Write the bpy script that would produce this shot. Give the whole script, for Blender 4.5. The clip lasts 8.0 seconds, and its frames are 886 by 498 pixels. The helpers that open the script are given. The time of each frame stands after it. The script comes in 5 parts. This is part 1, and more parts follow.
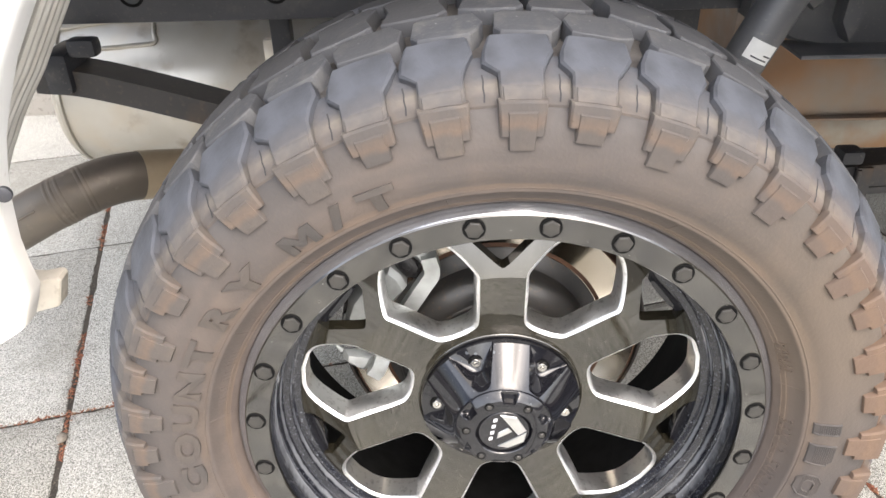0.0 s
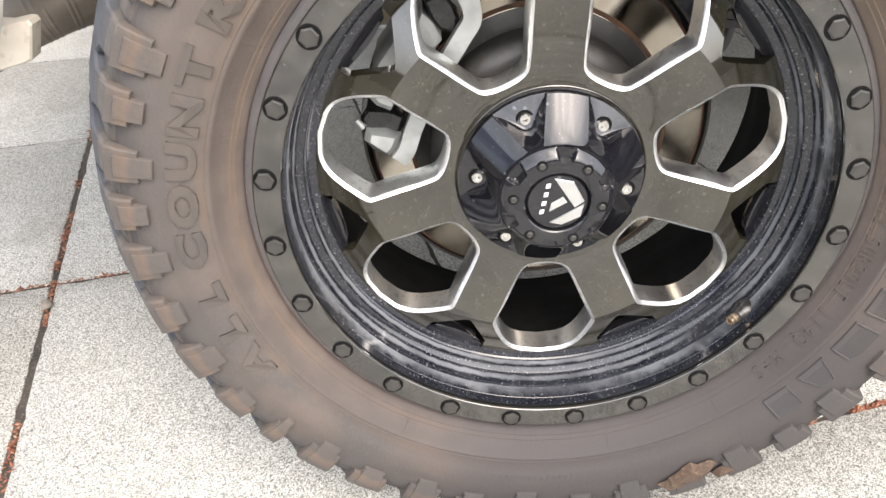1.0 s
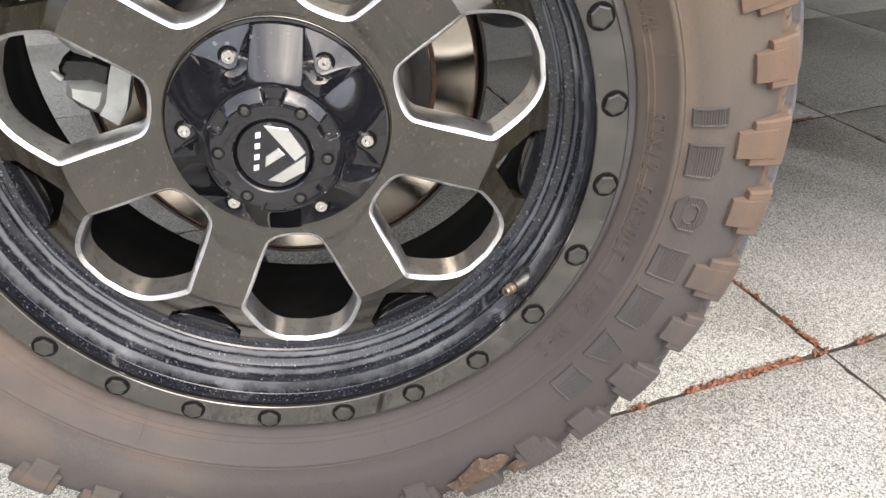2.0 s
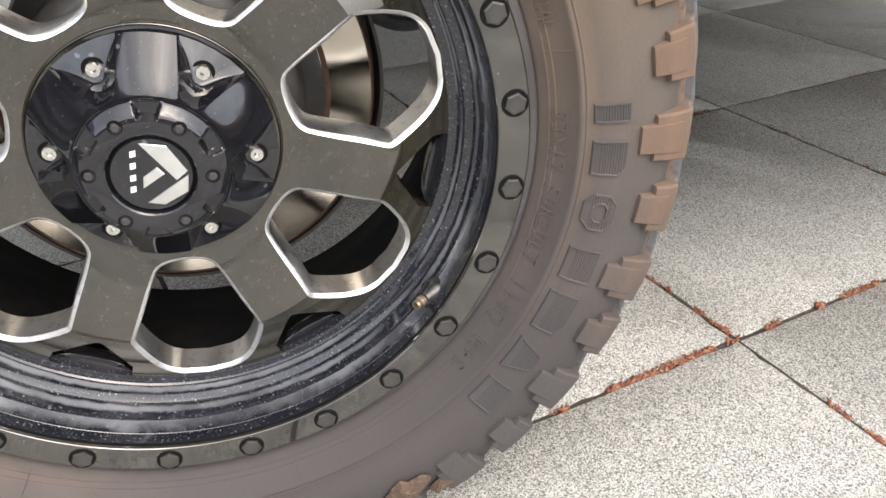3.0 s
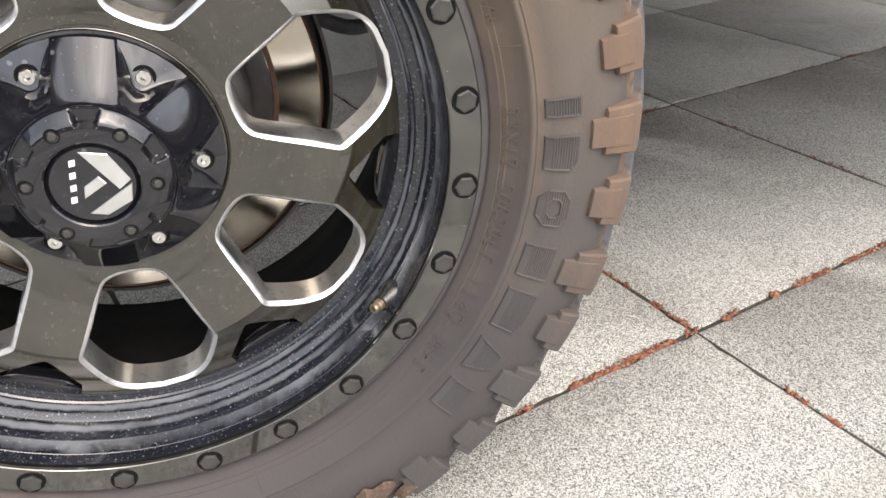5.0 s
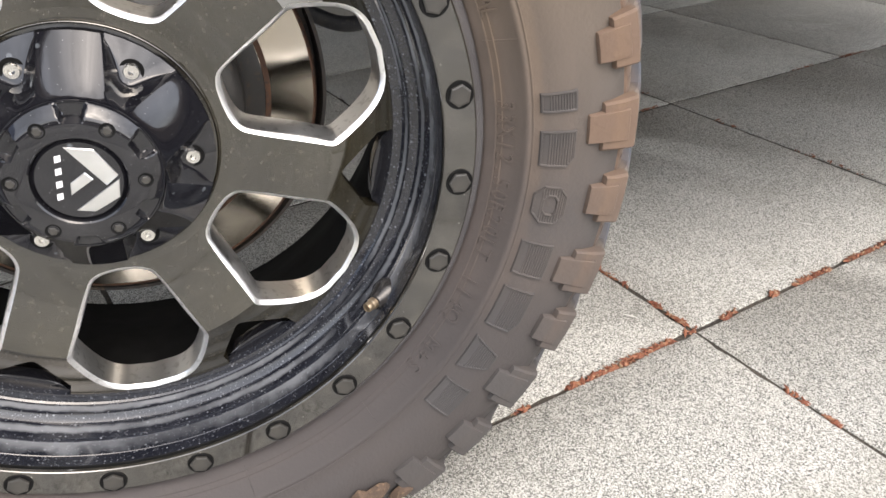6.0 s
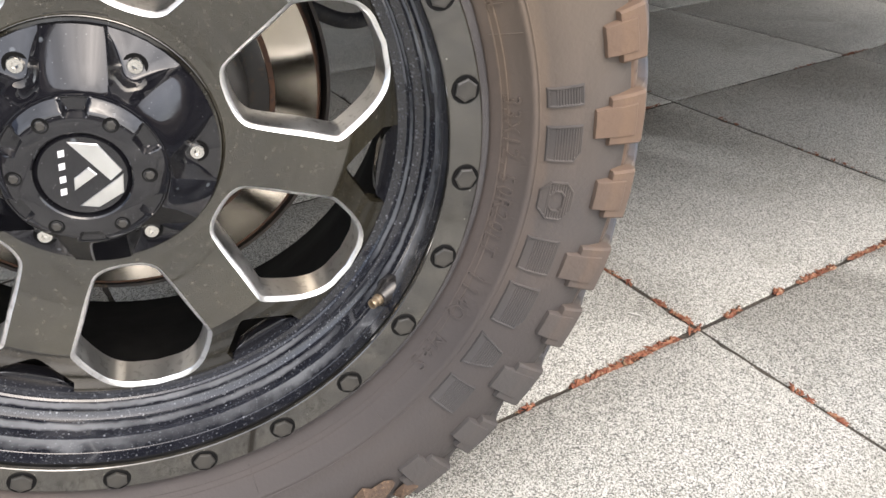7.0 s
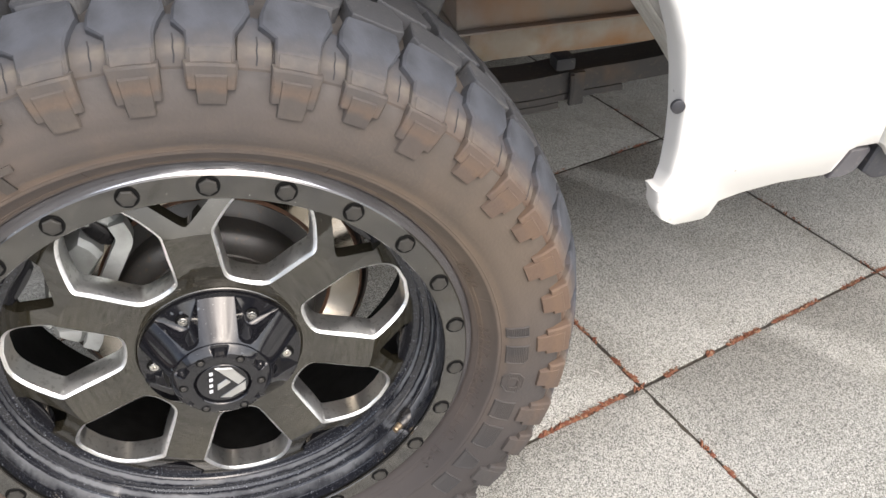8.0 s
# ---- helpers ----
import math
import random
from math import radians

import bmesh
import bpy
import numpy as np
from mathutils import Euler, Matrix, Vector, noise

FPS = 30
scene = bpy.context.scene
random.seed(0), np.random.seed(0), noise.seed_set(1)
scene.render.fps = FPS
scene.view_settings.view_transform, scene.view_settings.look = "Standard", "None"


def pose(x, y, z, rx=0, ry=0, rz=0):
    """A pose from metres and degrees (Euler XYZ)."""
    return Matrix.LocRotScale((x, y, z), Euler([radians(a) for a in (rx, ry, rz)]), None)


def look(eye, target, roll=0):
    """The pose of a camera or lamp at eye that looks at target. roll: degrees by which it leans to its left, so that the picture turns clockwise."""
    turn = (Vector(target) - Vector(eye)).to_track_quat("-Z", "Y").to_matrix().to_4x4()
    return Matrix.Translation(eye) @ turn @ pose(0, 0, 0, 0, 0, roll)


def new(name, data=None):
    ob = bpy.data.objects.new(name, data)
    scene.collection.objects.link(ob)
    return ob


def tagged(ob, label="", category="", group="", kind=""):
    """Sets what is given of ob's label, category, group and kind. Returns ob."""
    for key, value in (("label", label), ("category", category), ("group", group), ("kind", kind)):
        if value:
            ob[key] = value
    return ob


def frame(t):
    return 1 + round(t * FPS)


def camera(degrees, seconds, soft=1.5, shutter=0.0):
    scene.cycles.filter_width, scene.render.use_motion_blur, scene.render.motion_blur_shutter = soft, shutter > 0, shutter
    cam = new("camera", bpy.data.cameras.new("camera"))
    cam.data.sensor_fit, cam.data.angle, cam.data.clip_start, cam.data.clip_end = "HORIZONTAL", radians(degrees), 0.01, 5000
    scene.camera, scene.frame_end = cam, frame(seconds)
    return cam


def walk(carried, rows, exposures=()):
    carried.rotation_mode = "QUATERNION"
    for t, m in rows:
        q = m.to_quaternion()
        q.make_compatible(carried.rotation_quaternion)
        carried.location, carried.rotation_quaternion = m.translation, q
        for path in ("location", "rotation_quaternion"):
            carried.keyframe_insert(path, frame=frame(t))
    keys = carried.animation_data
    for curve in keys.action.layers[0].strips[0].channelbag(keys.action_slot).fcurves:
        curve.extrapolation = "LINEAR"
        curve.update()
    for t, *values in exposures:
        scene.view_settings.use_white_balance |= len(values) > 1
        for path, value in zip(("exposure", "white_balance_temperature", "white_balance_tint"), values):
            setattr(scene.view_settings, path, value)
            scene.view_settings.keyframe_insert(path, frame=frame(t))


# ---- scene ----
cam = camera(59.81, 8.0)
ROWS = [
    (0, pose(-0.0593, -0.5772, 0.9764, 59.076, 1.170, -0.754)),
    (0.2, pose(-0.0882, -0.5415, 0.9425, 59.033, 0.919, -1.250)),
    (0.3, pose(-0.0916, -0.5375, 0.9175, 58.625, 0.900, -1.277)),
    (0.5, pose(-0.0921, -0.5459, 0.8575, 58.265, 1.026, -0.870)),
    (0.7, pose(-0.0970, -0.5608, 0.8022, 58.498, 1.022, -0.905)),
    (0.8, pose(-0.1043, -0.5635, 0.7825, 57.769, 1.096, -1.036)),
    (1, pose(-0.1041, -0.5820, 0.7288, 57.806, 1.012, -0.874)),
    (1.2, pose(-0.0902, -0.5818, 0.6911, 58.220, 0.699, -1.406)),
    (1.5, pose(-0.0215, -0.5582, 0.6697, 58.715, 0.103, -2.584)),
    (1.7, pose(0.0257, -0.5361, 0.6528, 58.693, 0.444, -3.074)),
    (1.8, pose(0.0480, -0.5337, 0.6503, 58.699, 0.499, -4.099)),
    (2, pose(0.0739, -0.5202, 0.6356, 58.699, 0.676, -5.838)),
    (2.2, pose(0.0816, -0.5091, 0.6360, 58.726, 0.608, -7.646)),
    (3.3, pose(0.0925, -0.4918, 0.6193, 59.220, 0.780, -14.050)),
    (3.5, pose(0.0965, -0.4962, 0.6234, 58.972, 0.876, -14.588)),
    (4, pose(0.0966, -0.4941, 0.6222, 59.112, 0.926, -15.871)),
    (4.5, pose(0.0904, -0.4926, 0.6195, 59.465, 0.947, -16.384)),
    (6, pose(0.0972, -0.4834, 0.6080, 59.644, 0.966, -16.678)),
    (6.5, pose(0.0967, -0.4836, 0.6077, 59.710, 0.975, -16.721)),
    (7, pose(0.0941, -0.4808, 0.6037, 59.643, 1.013, -16.659)),
    (7.3, pose(0.0890, -0.4832, 0.6103, 59.464, 1.118, -16.631)),
    (7.5, pose(0.0817, -0.5008, 0.6690, 57.772, 1.049, -16.536)),
    (7.7, pose(0.0646, -0.5361, 0.7765, 56.403, 1.330, -16.418)),
    (7.8, pose(0.0693, -0.5429, 0.8513, 54.667, 0.964, -15.613)),
    (7.9, pose(0.0781, -0.5644, 0.9317, 53.290, 0.824, -15.216)),
    (8, pose(0.0963, -0.5877, 1.0061, 52.274, 0.968, -14.409)),
]
walk(cam, ROWS, exposures=[(0.0, 1.62), (0.5, 1.70), (1.0, 1.56), (2.0, 1.30), (3.5, 1.25), (7.0, 1.25), (7.5, 1.26), (8.0, 1.02)])

# ---- world, sun, exposure ----
world = bpy.data.worlds.new("world")
scene.world = world
world.use_nodes = True
wn = world.node_tree
sky = wn.nodes.new("ShaderNodeTexSky")
sky.sky_type = "NISHITA"
sky.sun_disc = False
sky.sun_elevation, sky.sun_rotation = radians(51), radians(159)
sky.dust_density, sky.air_density, sky.ozone_density = 5.0, 0.72, 0.5
veil = wn.nodes.new("ShaderNodeHueSaturation")
veil.inputs["Saturation"].default_value = 0.80
wn.links.new(sky.outputs[0], veil.inputs["Color"])
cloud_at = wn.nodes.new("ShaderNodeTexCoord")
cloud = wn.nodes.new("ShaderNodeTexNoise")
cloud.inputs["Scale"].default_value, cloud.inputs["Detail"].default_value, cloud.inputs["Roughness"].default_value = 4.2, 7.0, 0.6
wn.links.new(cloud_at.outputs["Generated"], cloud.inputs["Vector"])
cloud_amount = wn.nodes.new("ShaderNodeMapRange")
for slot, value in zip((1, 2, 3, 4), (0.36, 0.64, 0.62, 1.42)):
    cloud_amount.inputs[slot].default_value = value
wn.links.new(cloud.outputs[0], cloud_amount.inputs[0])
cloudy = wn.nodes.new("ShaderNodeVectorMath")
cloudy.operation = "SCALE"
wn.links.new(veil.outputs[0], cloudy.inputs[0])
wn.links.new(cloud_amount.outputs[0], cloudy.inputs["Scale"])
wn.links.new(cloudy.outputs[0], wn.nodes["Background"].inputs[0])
wn.nodes["Background"].inputs[1].default_value = 0.15
sun_data = bpy.data.lights.new("sun", "SUN")
sun_data.energy, sun_data.angle, sun_data.color = 1.6, radians(140), (0.970, 0.983, 1.0)
sun = new("sun", sun_data)
sun.matrix_world = look((1.1, -2.8, 3.8), (0, 0, 0))

# ---- materials ----


def ramp_mix(nt, fac, a, b):
    m = nt.nodes.new("ShaderNodeMix")
    m.data_type = "RGBA"
    nt.links.new(fac, m.inputs[0])
    for s, c in ((6, a), (7, b)):
        if isinstance(c, tuple):
            m.inputs[s].default_value = (*c, 1)
        else:
            nt.links.new(c, m.inputs[s])
    return m.outputs[2]


def noise_fac(nt, scale, lo=0.35, hi=0.65, detail=4.0, kind="ShaderNodeTexNoise", coord="Object"):
    tc = nt.nodes.new("ShaderNodeTexCoord")
    n = nt.nodes.new(kind)
    n.inputs["Scale"].default_value = scale
    if kind == "ShaderNodeTexNoise":
        n.inputs["Detail"].default_value = detail
    nt.links.new(tc.outputs[coord], n.inputs["Vector"])
    r = nt.nodes.new("ShaderNodeMapRange")
    r.inputs[1].default_value, r.inputs[2].default_value = lo, hi
    nt.links.new(n.outputs[0], r.inputs[0])
    return r.outputs[0], n.outputs[0]


def surf(name, c1, c2, scale=6.0, rough=0.5, metal=0.0, fine=120.0, c3=None, lo3=0.55, hi3=0.7, bump=0.0, coat=0.0, rough2=None, ior=1.5, c4=None, s4=30.0, lo4=0.55, hi4=0.8):
    """Two-scale mottled surface: c1/c2 by broad patches, c3 by fine grain."""
    m = bpy.data.materials.new(name)
    m.use_nodes = True
    nt = m.node_tree
    b = nt.nodes["Principled BSDF"]
    f, _ = noise_fac(nt, scale)
    col = ramp_mix(nt, f, c1, c2)
    g, raw = noise_fac(nt, fine, lo3, hi3)
    if c3:
        col = ramp_mix(nt, g, col, c3)
    if c4:
        h, _ = noise_fac(nt, s4, lo4, hi4, 8.0)
        col = ramp_mix(nt, h, col, c4)
    nt.links.new(col, b.inputs["Base Color"])
    b.inputs["Metallic"].default_value = metal
    if rough2 is None:
        b.inputs["Roughness"].default_value = rough
    else:
        f2, _ = noise_fac(nt, scale * 2.7, 0.4, 0.7)
        r = nt.nodes.new("ShaderNodeMapRange")
        r.inputs[3].default_value, r.inputs[4].default_value = rough, rough2
        nt.links.new(f2, r.inputs[0])
        nt.links.new(r.outputs[0], b.inputs["Roughness"])
    b.inputs["Coat Weight"].default_value = coat
    b.inputs["IOR"].default_value = ior
    if bump:
        bp = nt.nodes.new("ShaderNodeBump")
        bp.inputs["Strength"].default_value = 1.0
        bp.inputs["Distance"].default_value = bump
        nt.links.new(raw, bp.inputs["Height"])
        nt.links.new(bp.outputs[0], b.inputs["Normal"])
    return m


def specks(m, scale, size, keep, tone, strength=0.8):
    """Scattered dried droplets: round spots in some cells of a point pattern."""
    nt = m.node_tree
    b = nt.nodes["Principled BSDF"]
    tc = nt.nodes.new("ShaderNodeTexCoord")
    v = nt.nodes.new("ShaderNodeTexVoronoi")
    v.inputs["Scale"].default_value = scale
    nt.links.new(tc.outputs["Object"], v.inputs["Vector"])
    r = nt.nodes.new("ShaderNodeMapRange")
    r.inputs[1].default_value, r.inputs[2].default_value, r.inputs[3].default_value, r.inputs[4].default_value = size * 0.6, size, strength, 0.0
    nt.links.new(v.outputs["Distance"], r.inputs[0])
    sep = nt.nodes.new("ShaderNodeSeparateColor")
    nt.links.new(v.outputs["Color"], sep.inputs[0])
    p = nt.nodes.new("ShaderNodeMapRange")
    p.inputs[1].default_value, p.inputs[2].default_value = 1.0 - keep, 1.0 - keep * 0.6
    nt.links.new(sep.outputs[0], p.inputs[0])
    f = nt.nodes.new("ShaderNodeMath")
    f.operation = "MULTIPLY"
    nt.links.new(r.outputs[0], f.inputs[0])
    nt.links.new(p.outputs[0], f.inputs[1])
    old = b.inputs["Base Color"].links[0].from_socket
    nt.links.new(ramp_mix(nt, f.outputs[0], old, tone), b.inputs["Base Color"])


def concrete_material():
    """Fine washed aggregate: pale cement with white, grey and black grains of 2 to 4 mm."""
    m = bpy.data.materials.new("washed_concrete")
    m.use_nodes = True
    nt = m.node_tree
    b = nt.nodes["Principled BSDF"]
    geo = nt.nodes.new("ShaderNodeNewGeometry")
    pos = geo.outputs["Position"]

    def tex(kind, scale, **more):
        n = nt.nodes.new(kind)
        n.inputs["Scale"].default_value = scale
        nt.links.new(pos, n.inputs["Vector"])
        for k, v in more.items():
            n.inputs[k].default_value = v
        return n

    def rng(src, a, z, to0=0.0, to1=1.0):
        r = nt.nodes.new("ShaderNodeMapRange")
        for i, v in zip((1, 2, 3, 4), (a, z, to0, to1)):
            r.inputs[i].default_value = v
        nt.links.new(src, r.inputs[0])
        return r.outputs[0]

    broad = tex("ShaderNodeTexNoise", 2.6, Detail=6.0, Roughness=0.62)
    col = ramp_mix(nt, rng(broad.outputs[0], 0.34, 0.68), (0.355, 0.347, 0.308), (0.50, 0.492, 0.450))
    cloud = tex("ShaderNodeTexNoise", 38.0, Detail=5.0, Roughness=0.68)
    col = ramp_mix(nt, rng(cloud.outputs[0], 0.56, 0.74, 0, 0.40), col, (0.62, 0.61, 0.57))
    col = ramp_mix(nt, rng(cloud.outputs[0], 0.45, 0.28, 0, 0.50), col, (0.24, 0.232, 0.20))
    grain = tex("ShaderNodeTexVoronoi", 740.0)
    bw = nt.nodes.new("ShaderNodeRGBToBW")
    nt.links.new(grain.outputs["Color"], bw.inputs[0])
    col = ramp_mix(nt, rng(bw.outputs[0], 0.60, 0.64, 0, 0.56), col, (0.82, 0.815, 0.77))
    col = ramp_mix(nt, rng(bw.outputs[0], 0.36, 0.325, 0, 0.68), col, (0.075, 0.074, 0.065))
    coarse = tex("ShaderNodeTexNoise", 330.0, Detail=3.0, Roughness=0.65)
    col = ramp_mix(nt, rng(coarse.outputs[0], 0.590, 0.612, 0, 0.9), col, (0.050, 0.052, 0.048))
    pit = tex("ShaderNodeTexVoronoi", 62.0)
    col = ramp_mix(nt, rng(pit.outputs["Distance"], 0.13, 0.09, 0, 0.55), col, (0.10, 0.095, 0.08))
    stain = tex("ShaderNodeTexNoise", 5.0, Detail=7.0, Roughness=0.6)
    col = ramp_mix(nt, rng(stain.outputs[0], 0.55, 0.74, 0, 0.5), col, (0.215, 0.203, 0.160))
    nt.links.new(col, b.inputs["Base Color"])
    b.inputs["Roughness"].default_value = 0.85
    bp = nt.nodes.new("ShaderNodeBump")
    bp.inputs["Distance"].default_value = 0.0012
    nt.links.new(grain.outputs["Distance"], bp.inputs["Height"])
    nt.links.new(bp.outputs[0], b.inputs["Normal"])
    return m


M_CONC = concrete_material()
M_JOINT = surf("joint_dirt", (0.030, 0.026, 0.021), (0.062, 0.053, 0.043), 14, 0.95, fine=260, c3=(0.13, 0.11, 0.09), bump=0.002)
M_DEBRIS = surf("redwood_litter", (0.17, 0.052, 0.030), (0.29, 0.125, 0.068), 90, 0.9, fine=420, c3=(0.085, 0.042, 0.030), c4=(0.34, 0.24, 0.15), s4=150, lo4=0.56, hi4=0.66)
M_RUBBER = surf("dusty_rubber", (0.060, 0.053, 0.050), (0.097, 0.078, 0.067), 6, 0.75, fine=300, c3=(0.088, 0.074, 0.060), lo3=0.5, hi3=0.8, bump=0.0004, c4=(0.112, 0.086, 0.069), s4=13, lo4=0.50, hi4=0.76)
M_TREAD = surf("worn_tread_rubber", (0.041, 0.0435, 0.050), (0.071, 0.074, 0.081), 16, 0.75, fine=240, c3=(0.13, 0.127, 0.12), lo3=0.60, hi3=0.80, bump=0.0006, c4=(0.105, 0.103, 0.100), s4=34, lo4=0.52, hi4=0.72)
specks(M_TREAD, 55, 0.09, 0.25, (0.012, 0.012, 0.013), 0.8)
specks(M_TREAD, 130, 0.14, 0.06, (0.45, 0.44, 0.42), 0.7)
M_LUG = surf("mud_dusted_rubber", (0.054, 0.050, 0.048), (0.094, 0.076, 0.063), 11, 0.8, fine=200, c3=(0.088, 0.074, 0.062), bump=0.0006, c4=(0.106, 0.085, 0.066), s4=38, lo4=0.53, hi4=0.75)


def radial_dust(m, inner, outer, r0, r1):
    """Brown dust that stays on the sidewall and is worn off the running surface further out."""
    nt = m.node_tree
    b = nt.nodes["Principled BSDF"]
    tc = nt.nodes.new("ShaderNodeTexCoord")
    sep = nt.nodes.new("ShaderNodeSeparateXYZ")
    nt.links.new(tc.outputs["Object"], sep.inputs[0])
    com = nt.nodes.new("ShaderNodeCombineXYZ")
    nt.links.new(sep.outputs[0], com.inputs[0])
    nt.links.new(sep.outputs[2], com.inputs[1])
    ln = nt.nodes.new("ShaderNodeVectorMath")
    ln.operation = "LENGTH"
    nt.links.new(com.outputs[0], ln.inputs[0])
    n = nt.nodes.new("ShaderNodeTexNoise")
    n.inputs["Scale"].default_value = 55.0
    nt.links.new(tc.outputs["Object"], n.inputs["Vector"])
    add = nt.nodes.new("ShaderNodeMath")
    add.operation = "MULTIPLY_ADD"
    add.inputs[1].default_value = 0.016
    nt.links.new(n.outputs[0], add.inputs[0])
    nt.links.new(ln.outputs["Value"], add.inputs[2])
    r = nt.nodes.new("ShaderNodeMapRange")
    r.inputs[1].default_value, r.inputs[2].default_value = r0 + 0.008, r1 + 0.008
    nt.links.new(add.outputs[0], r.inputs[0])
    old = b.inputs["Base Color"].links[0].from_socket
    patch, _ = noise_fac(nt, 30.0, 0.36, 0.64, 6.0)
    if inner:
        col = ramp_mix(nt, r.outputs[0], ramp_mix(nt, patch, inner, tuple(c * 0.74 for c in inner)), old)
    else:
        col = ramp_mix(nt, r.outputs[0], old, ramp_mix(nt, patch, tuple(c * 1.22 for c in outer), tuple(c * 0.74 for c in outer)))
    nt.links.new(col, b.inputs["Base Color"])


def ring_band(m, middle, half, tone, most, patches=11.0):
    """A ragged band of tone at one radius of the wheel, patchy along its length: dust, and on the lip glints too."""
    nt = m.node_tree
    b = nt.nodes["Principled BSDF"]
    tc = nt.nodes.new("ShaderNodeTexCoord")
    flat = nt.nodes.new("ShaderNodeVectorMath")
    flat.operation = "MULTIPLY"
    flat.inputs[1].default_value = (1, 0, 1)
    nt.links.new(tc.outputs["Object"], flat.inputs[0])
    ln = nt.nodes.new("ShaderNodeVectorMath")
    ln.operation = "LENGTH"
    nt.links.new(flat.outputs[0], ln.inputs[0])
    n = nt.nodes.new("ShaderNodeTexNoise")
    n.inputs["Scale"].default_value = 70.0
    nt.links.new(tc.outputs["Object"], n.inputs["Vector"])
    add = nt.nodes.new("ShaderNodeMath")
    add.operation = "MULTIPLY_ADD"
    add.inputs[1].default_value = half * 1.2
    nt.links.new(n.outputs[0], add.inputs[0])
    nt.links.new(ln.outputs["Value"], add.inputs[2])
    off = nt.nodes.new("ShaderNodeMath")
    off.operation = "SUBTRACT"
    off.inputs[1].default_value = middle + half * 0.6
    nt.links.new(add.outputs[0], off.inputs[0])
    ab = nt.nodes.new("ShaderNodeMath")
    ab.operation = "ABSOLUTE"
    nt.links.new(off.outputs[0], ab.inputs[0])
    r = nt.nodes.new("ShaderNodeMapRange")
    r.inputs[1].default_value, r.inputs[2].default_value, r.inputs[3].default_value, r.inputs[4].default_value = half * 0.4, half, most, 0.0
    nt.links.new(ab.outputs[0], r.inputs[0])
    patch, _ = noise_fac(nt, patches, 0.34, 0.60, 4.0)
    mul = nt.nodes.new("ShaderNodeMath")
    mul.operation = "MULTIPLY"
    nt.links.new(r.outputs[0], mul.inputs[0])
    nt.links.new(patch, mul.inputs[1])
    old = b.inputs["Base Color"].links[0].from_socket
    nt.links.new(ramp_mix(nt, mul.outputs[0], old, tone), b.inputs["Base Color"])


def vary(m, other, lo, hi):
    """Mix towards another tone by the object's own random number."""
    nt = m.node_tree
    b = nt.nodes["Principled BSDF"]
    info = nt.nodes.new("ShaderNodeObjectInfo")
    r = nt.nodes.new("ShaderNodeMapRange")
    r.inputs[1].default_value, r.inputs[2].default_value, r.inputs[3].default_value, r.inputs[4].default_value = 0.0, 1.0, lo, hi
    nt.links.new(info.outputs["Random"], r.inputs[0])
    old = b.inputs["Base Color"].links[0].from_socket
    nt.links.new(ramp_mix(nt, r.outputs[0], old, other), b.inputs["Base Color"])


def tone_patch(m, centre, r0, r1, tone, most=0.9):
    """Mixes a tone into the base colour round a point, fading out with a ragged edge."""
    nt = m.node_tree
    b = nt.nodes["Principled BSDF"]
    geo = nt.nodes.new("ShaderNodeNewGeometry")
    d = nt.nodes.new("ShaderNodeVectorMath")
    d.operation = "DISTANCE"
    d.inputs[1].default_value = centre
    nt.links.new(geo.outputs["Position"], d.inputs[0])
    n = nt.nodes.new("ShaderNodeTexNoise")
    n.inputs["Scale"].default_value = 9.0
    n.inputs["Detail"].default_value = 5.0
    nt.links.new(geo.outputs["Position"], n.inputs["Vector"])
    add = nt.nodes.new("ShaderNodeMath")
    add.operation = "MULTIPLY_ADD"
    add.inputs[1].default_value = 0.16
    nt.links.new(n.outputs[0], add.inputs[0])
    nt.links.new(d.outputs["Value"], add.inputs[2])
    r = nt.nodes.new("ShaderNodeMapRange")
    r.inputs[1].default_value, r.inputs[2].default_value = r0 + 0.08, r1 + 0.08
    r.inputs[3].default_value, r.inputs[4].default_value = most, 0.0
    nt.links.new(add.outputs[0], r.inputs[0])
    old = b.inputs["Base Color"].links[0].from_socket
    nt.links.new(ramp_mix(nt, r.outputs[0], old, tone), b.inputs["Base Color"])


specks(M_LUG, 140, 0.15, 0.06, (0.36, 0.35, 0.33), 0.6)
specks(M_LUG, 60, 0.06, 0.10, (0.014, 0.013, 0.013), 0.6)
vary(M_LUG, (0.062, 0.055, 0.051), 0.0, 0.75)
vary(M_TREAD, (0.048, 0.049, 0.053), 0.0, 0.8)
vary(M_CONC, (0.36, 0.355, 0.325), 0.0, 0.12)
tone_patch(M_LUG, (0.38, 0.00, 0.48), 0.08, 0.34, (0.150, 0.084, 0.046), 0.52)
radial_dust(M_LUG, None, (0.050, 0.054, 0.064), 0.372, 0.394)
radial_dust(M_RUBBER, (0.098, 0.074, 0.060), None, 0.276, 0.310)
radial_dust(M_RUBBER, None, (0.056, 0.052, 0.050), 0.328, 0.375)
tone_patch(M_LUG, (0.20, 0.00, 0.06), 0.0, 0.12, (0.11, 0.058, 0.032), 0.6)
ring_band(M_LUG, 0.3785, 0.0055, (0.19, 0.165, 0.128), 0.42, 26.0)
ring_band(M_LUG, 0.3610, 0.0085, (0.155, 0.097, 0.058), 0.50, 20.0)
ring_band(M_RUBBER, 0.2800, 0.0035, (0.130, 0.088, 0.056), 0.48)
ring_band(M_RUBBER, 0.2905, 0.0050, (0.060, 0.048, 0.040), 0.5)
ring_band(M_RUBBER, 0.3010, 0.0050, (0.135, 0.092, 0.060), 0.42)
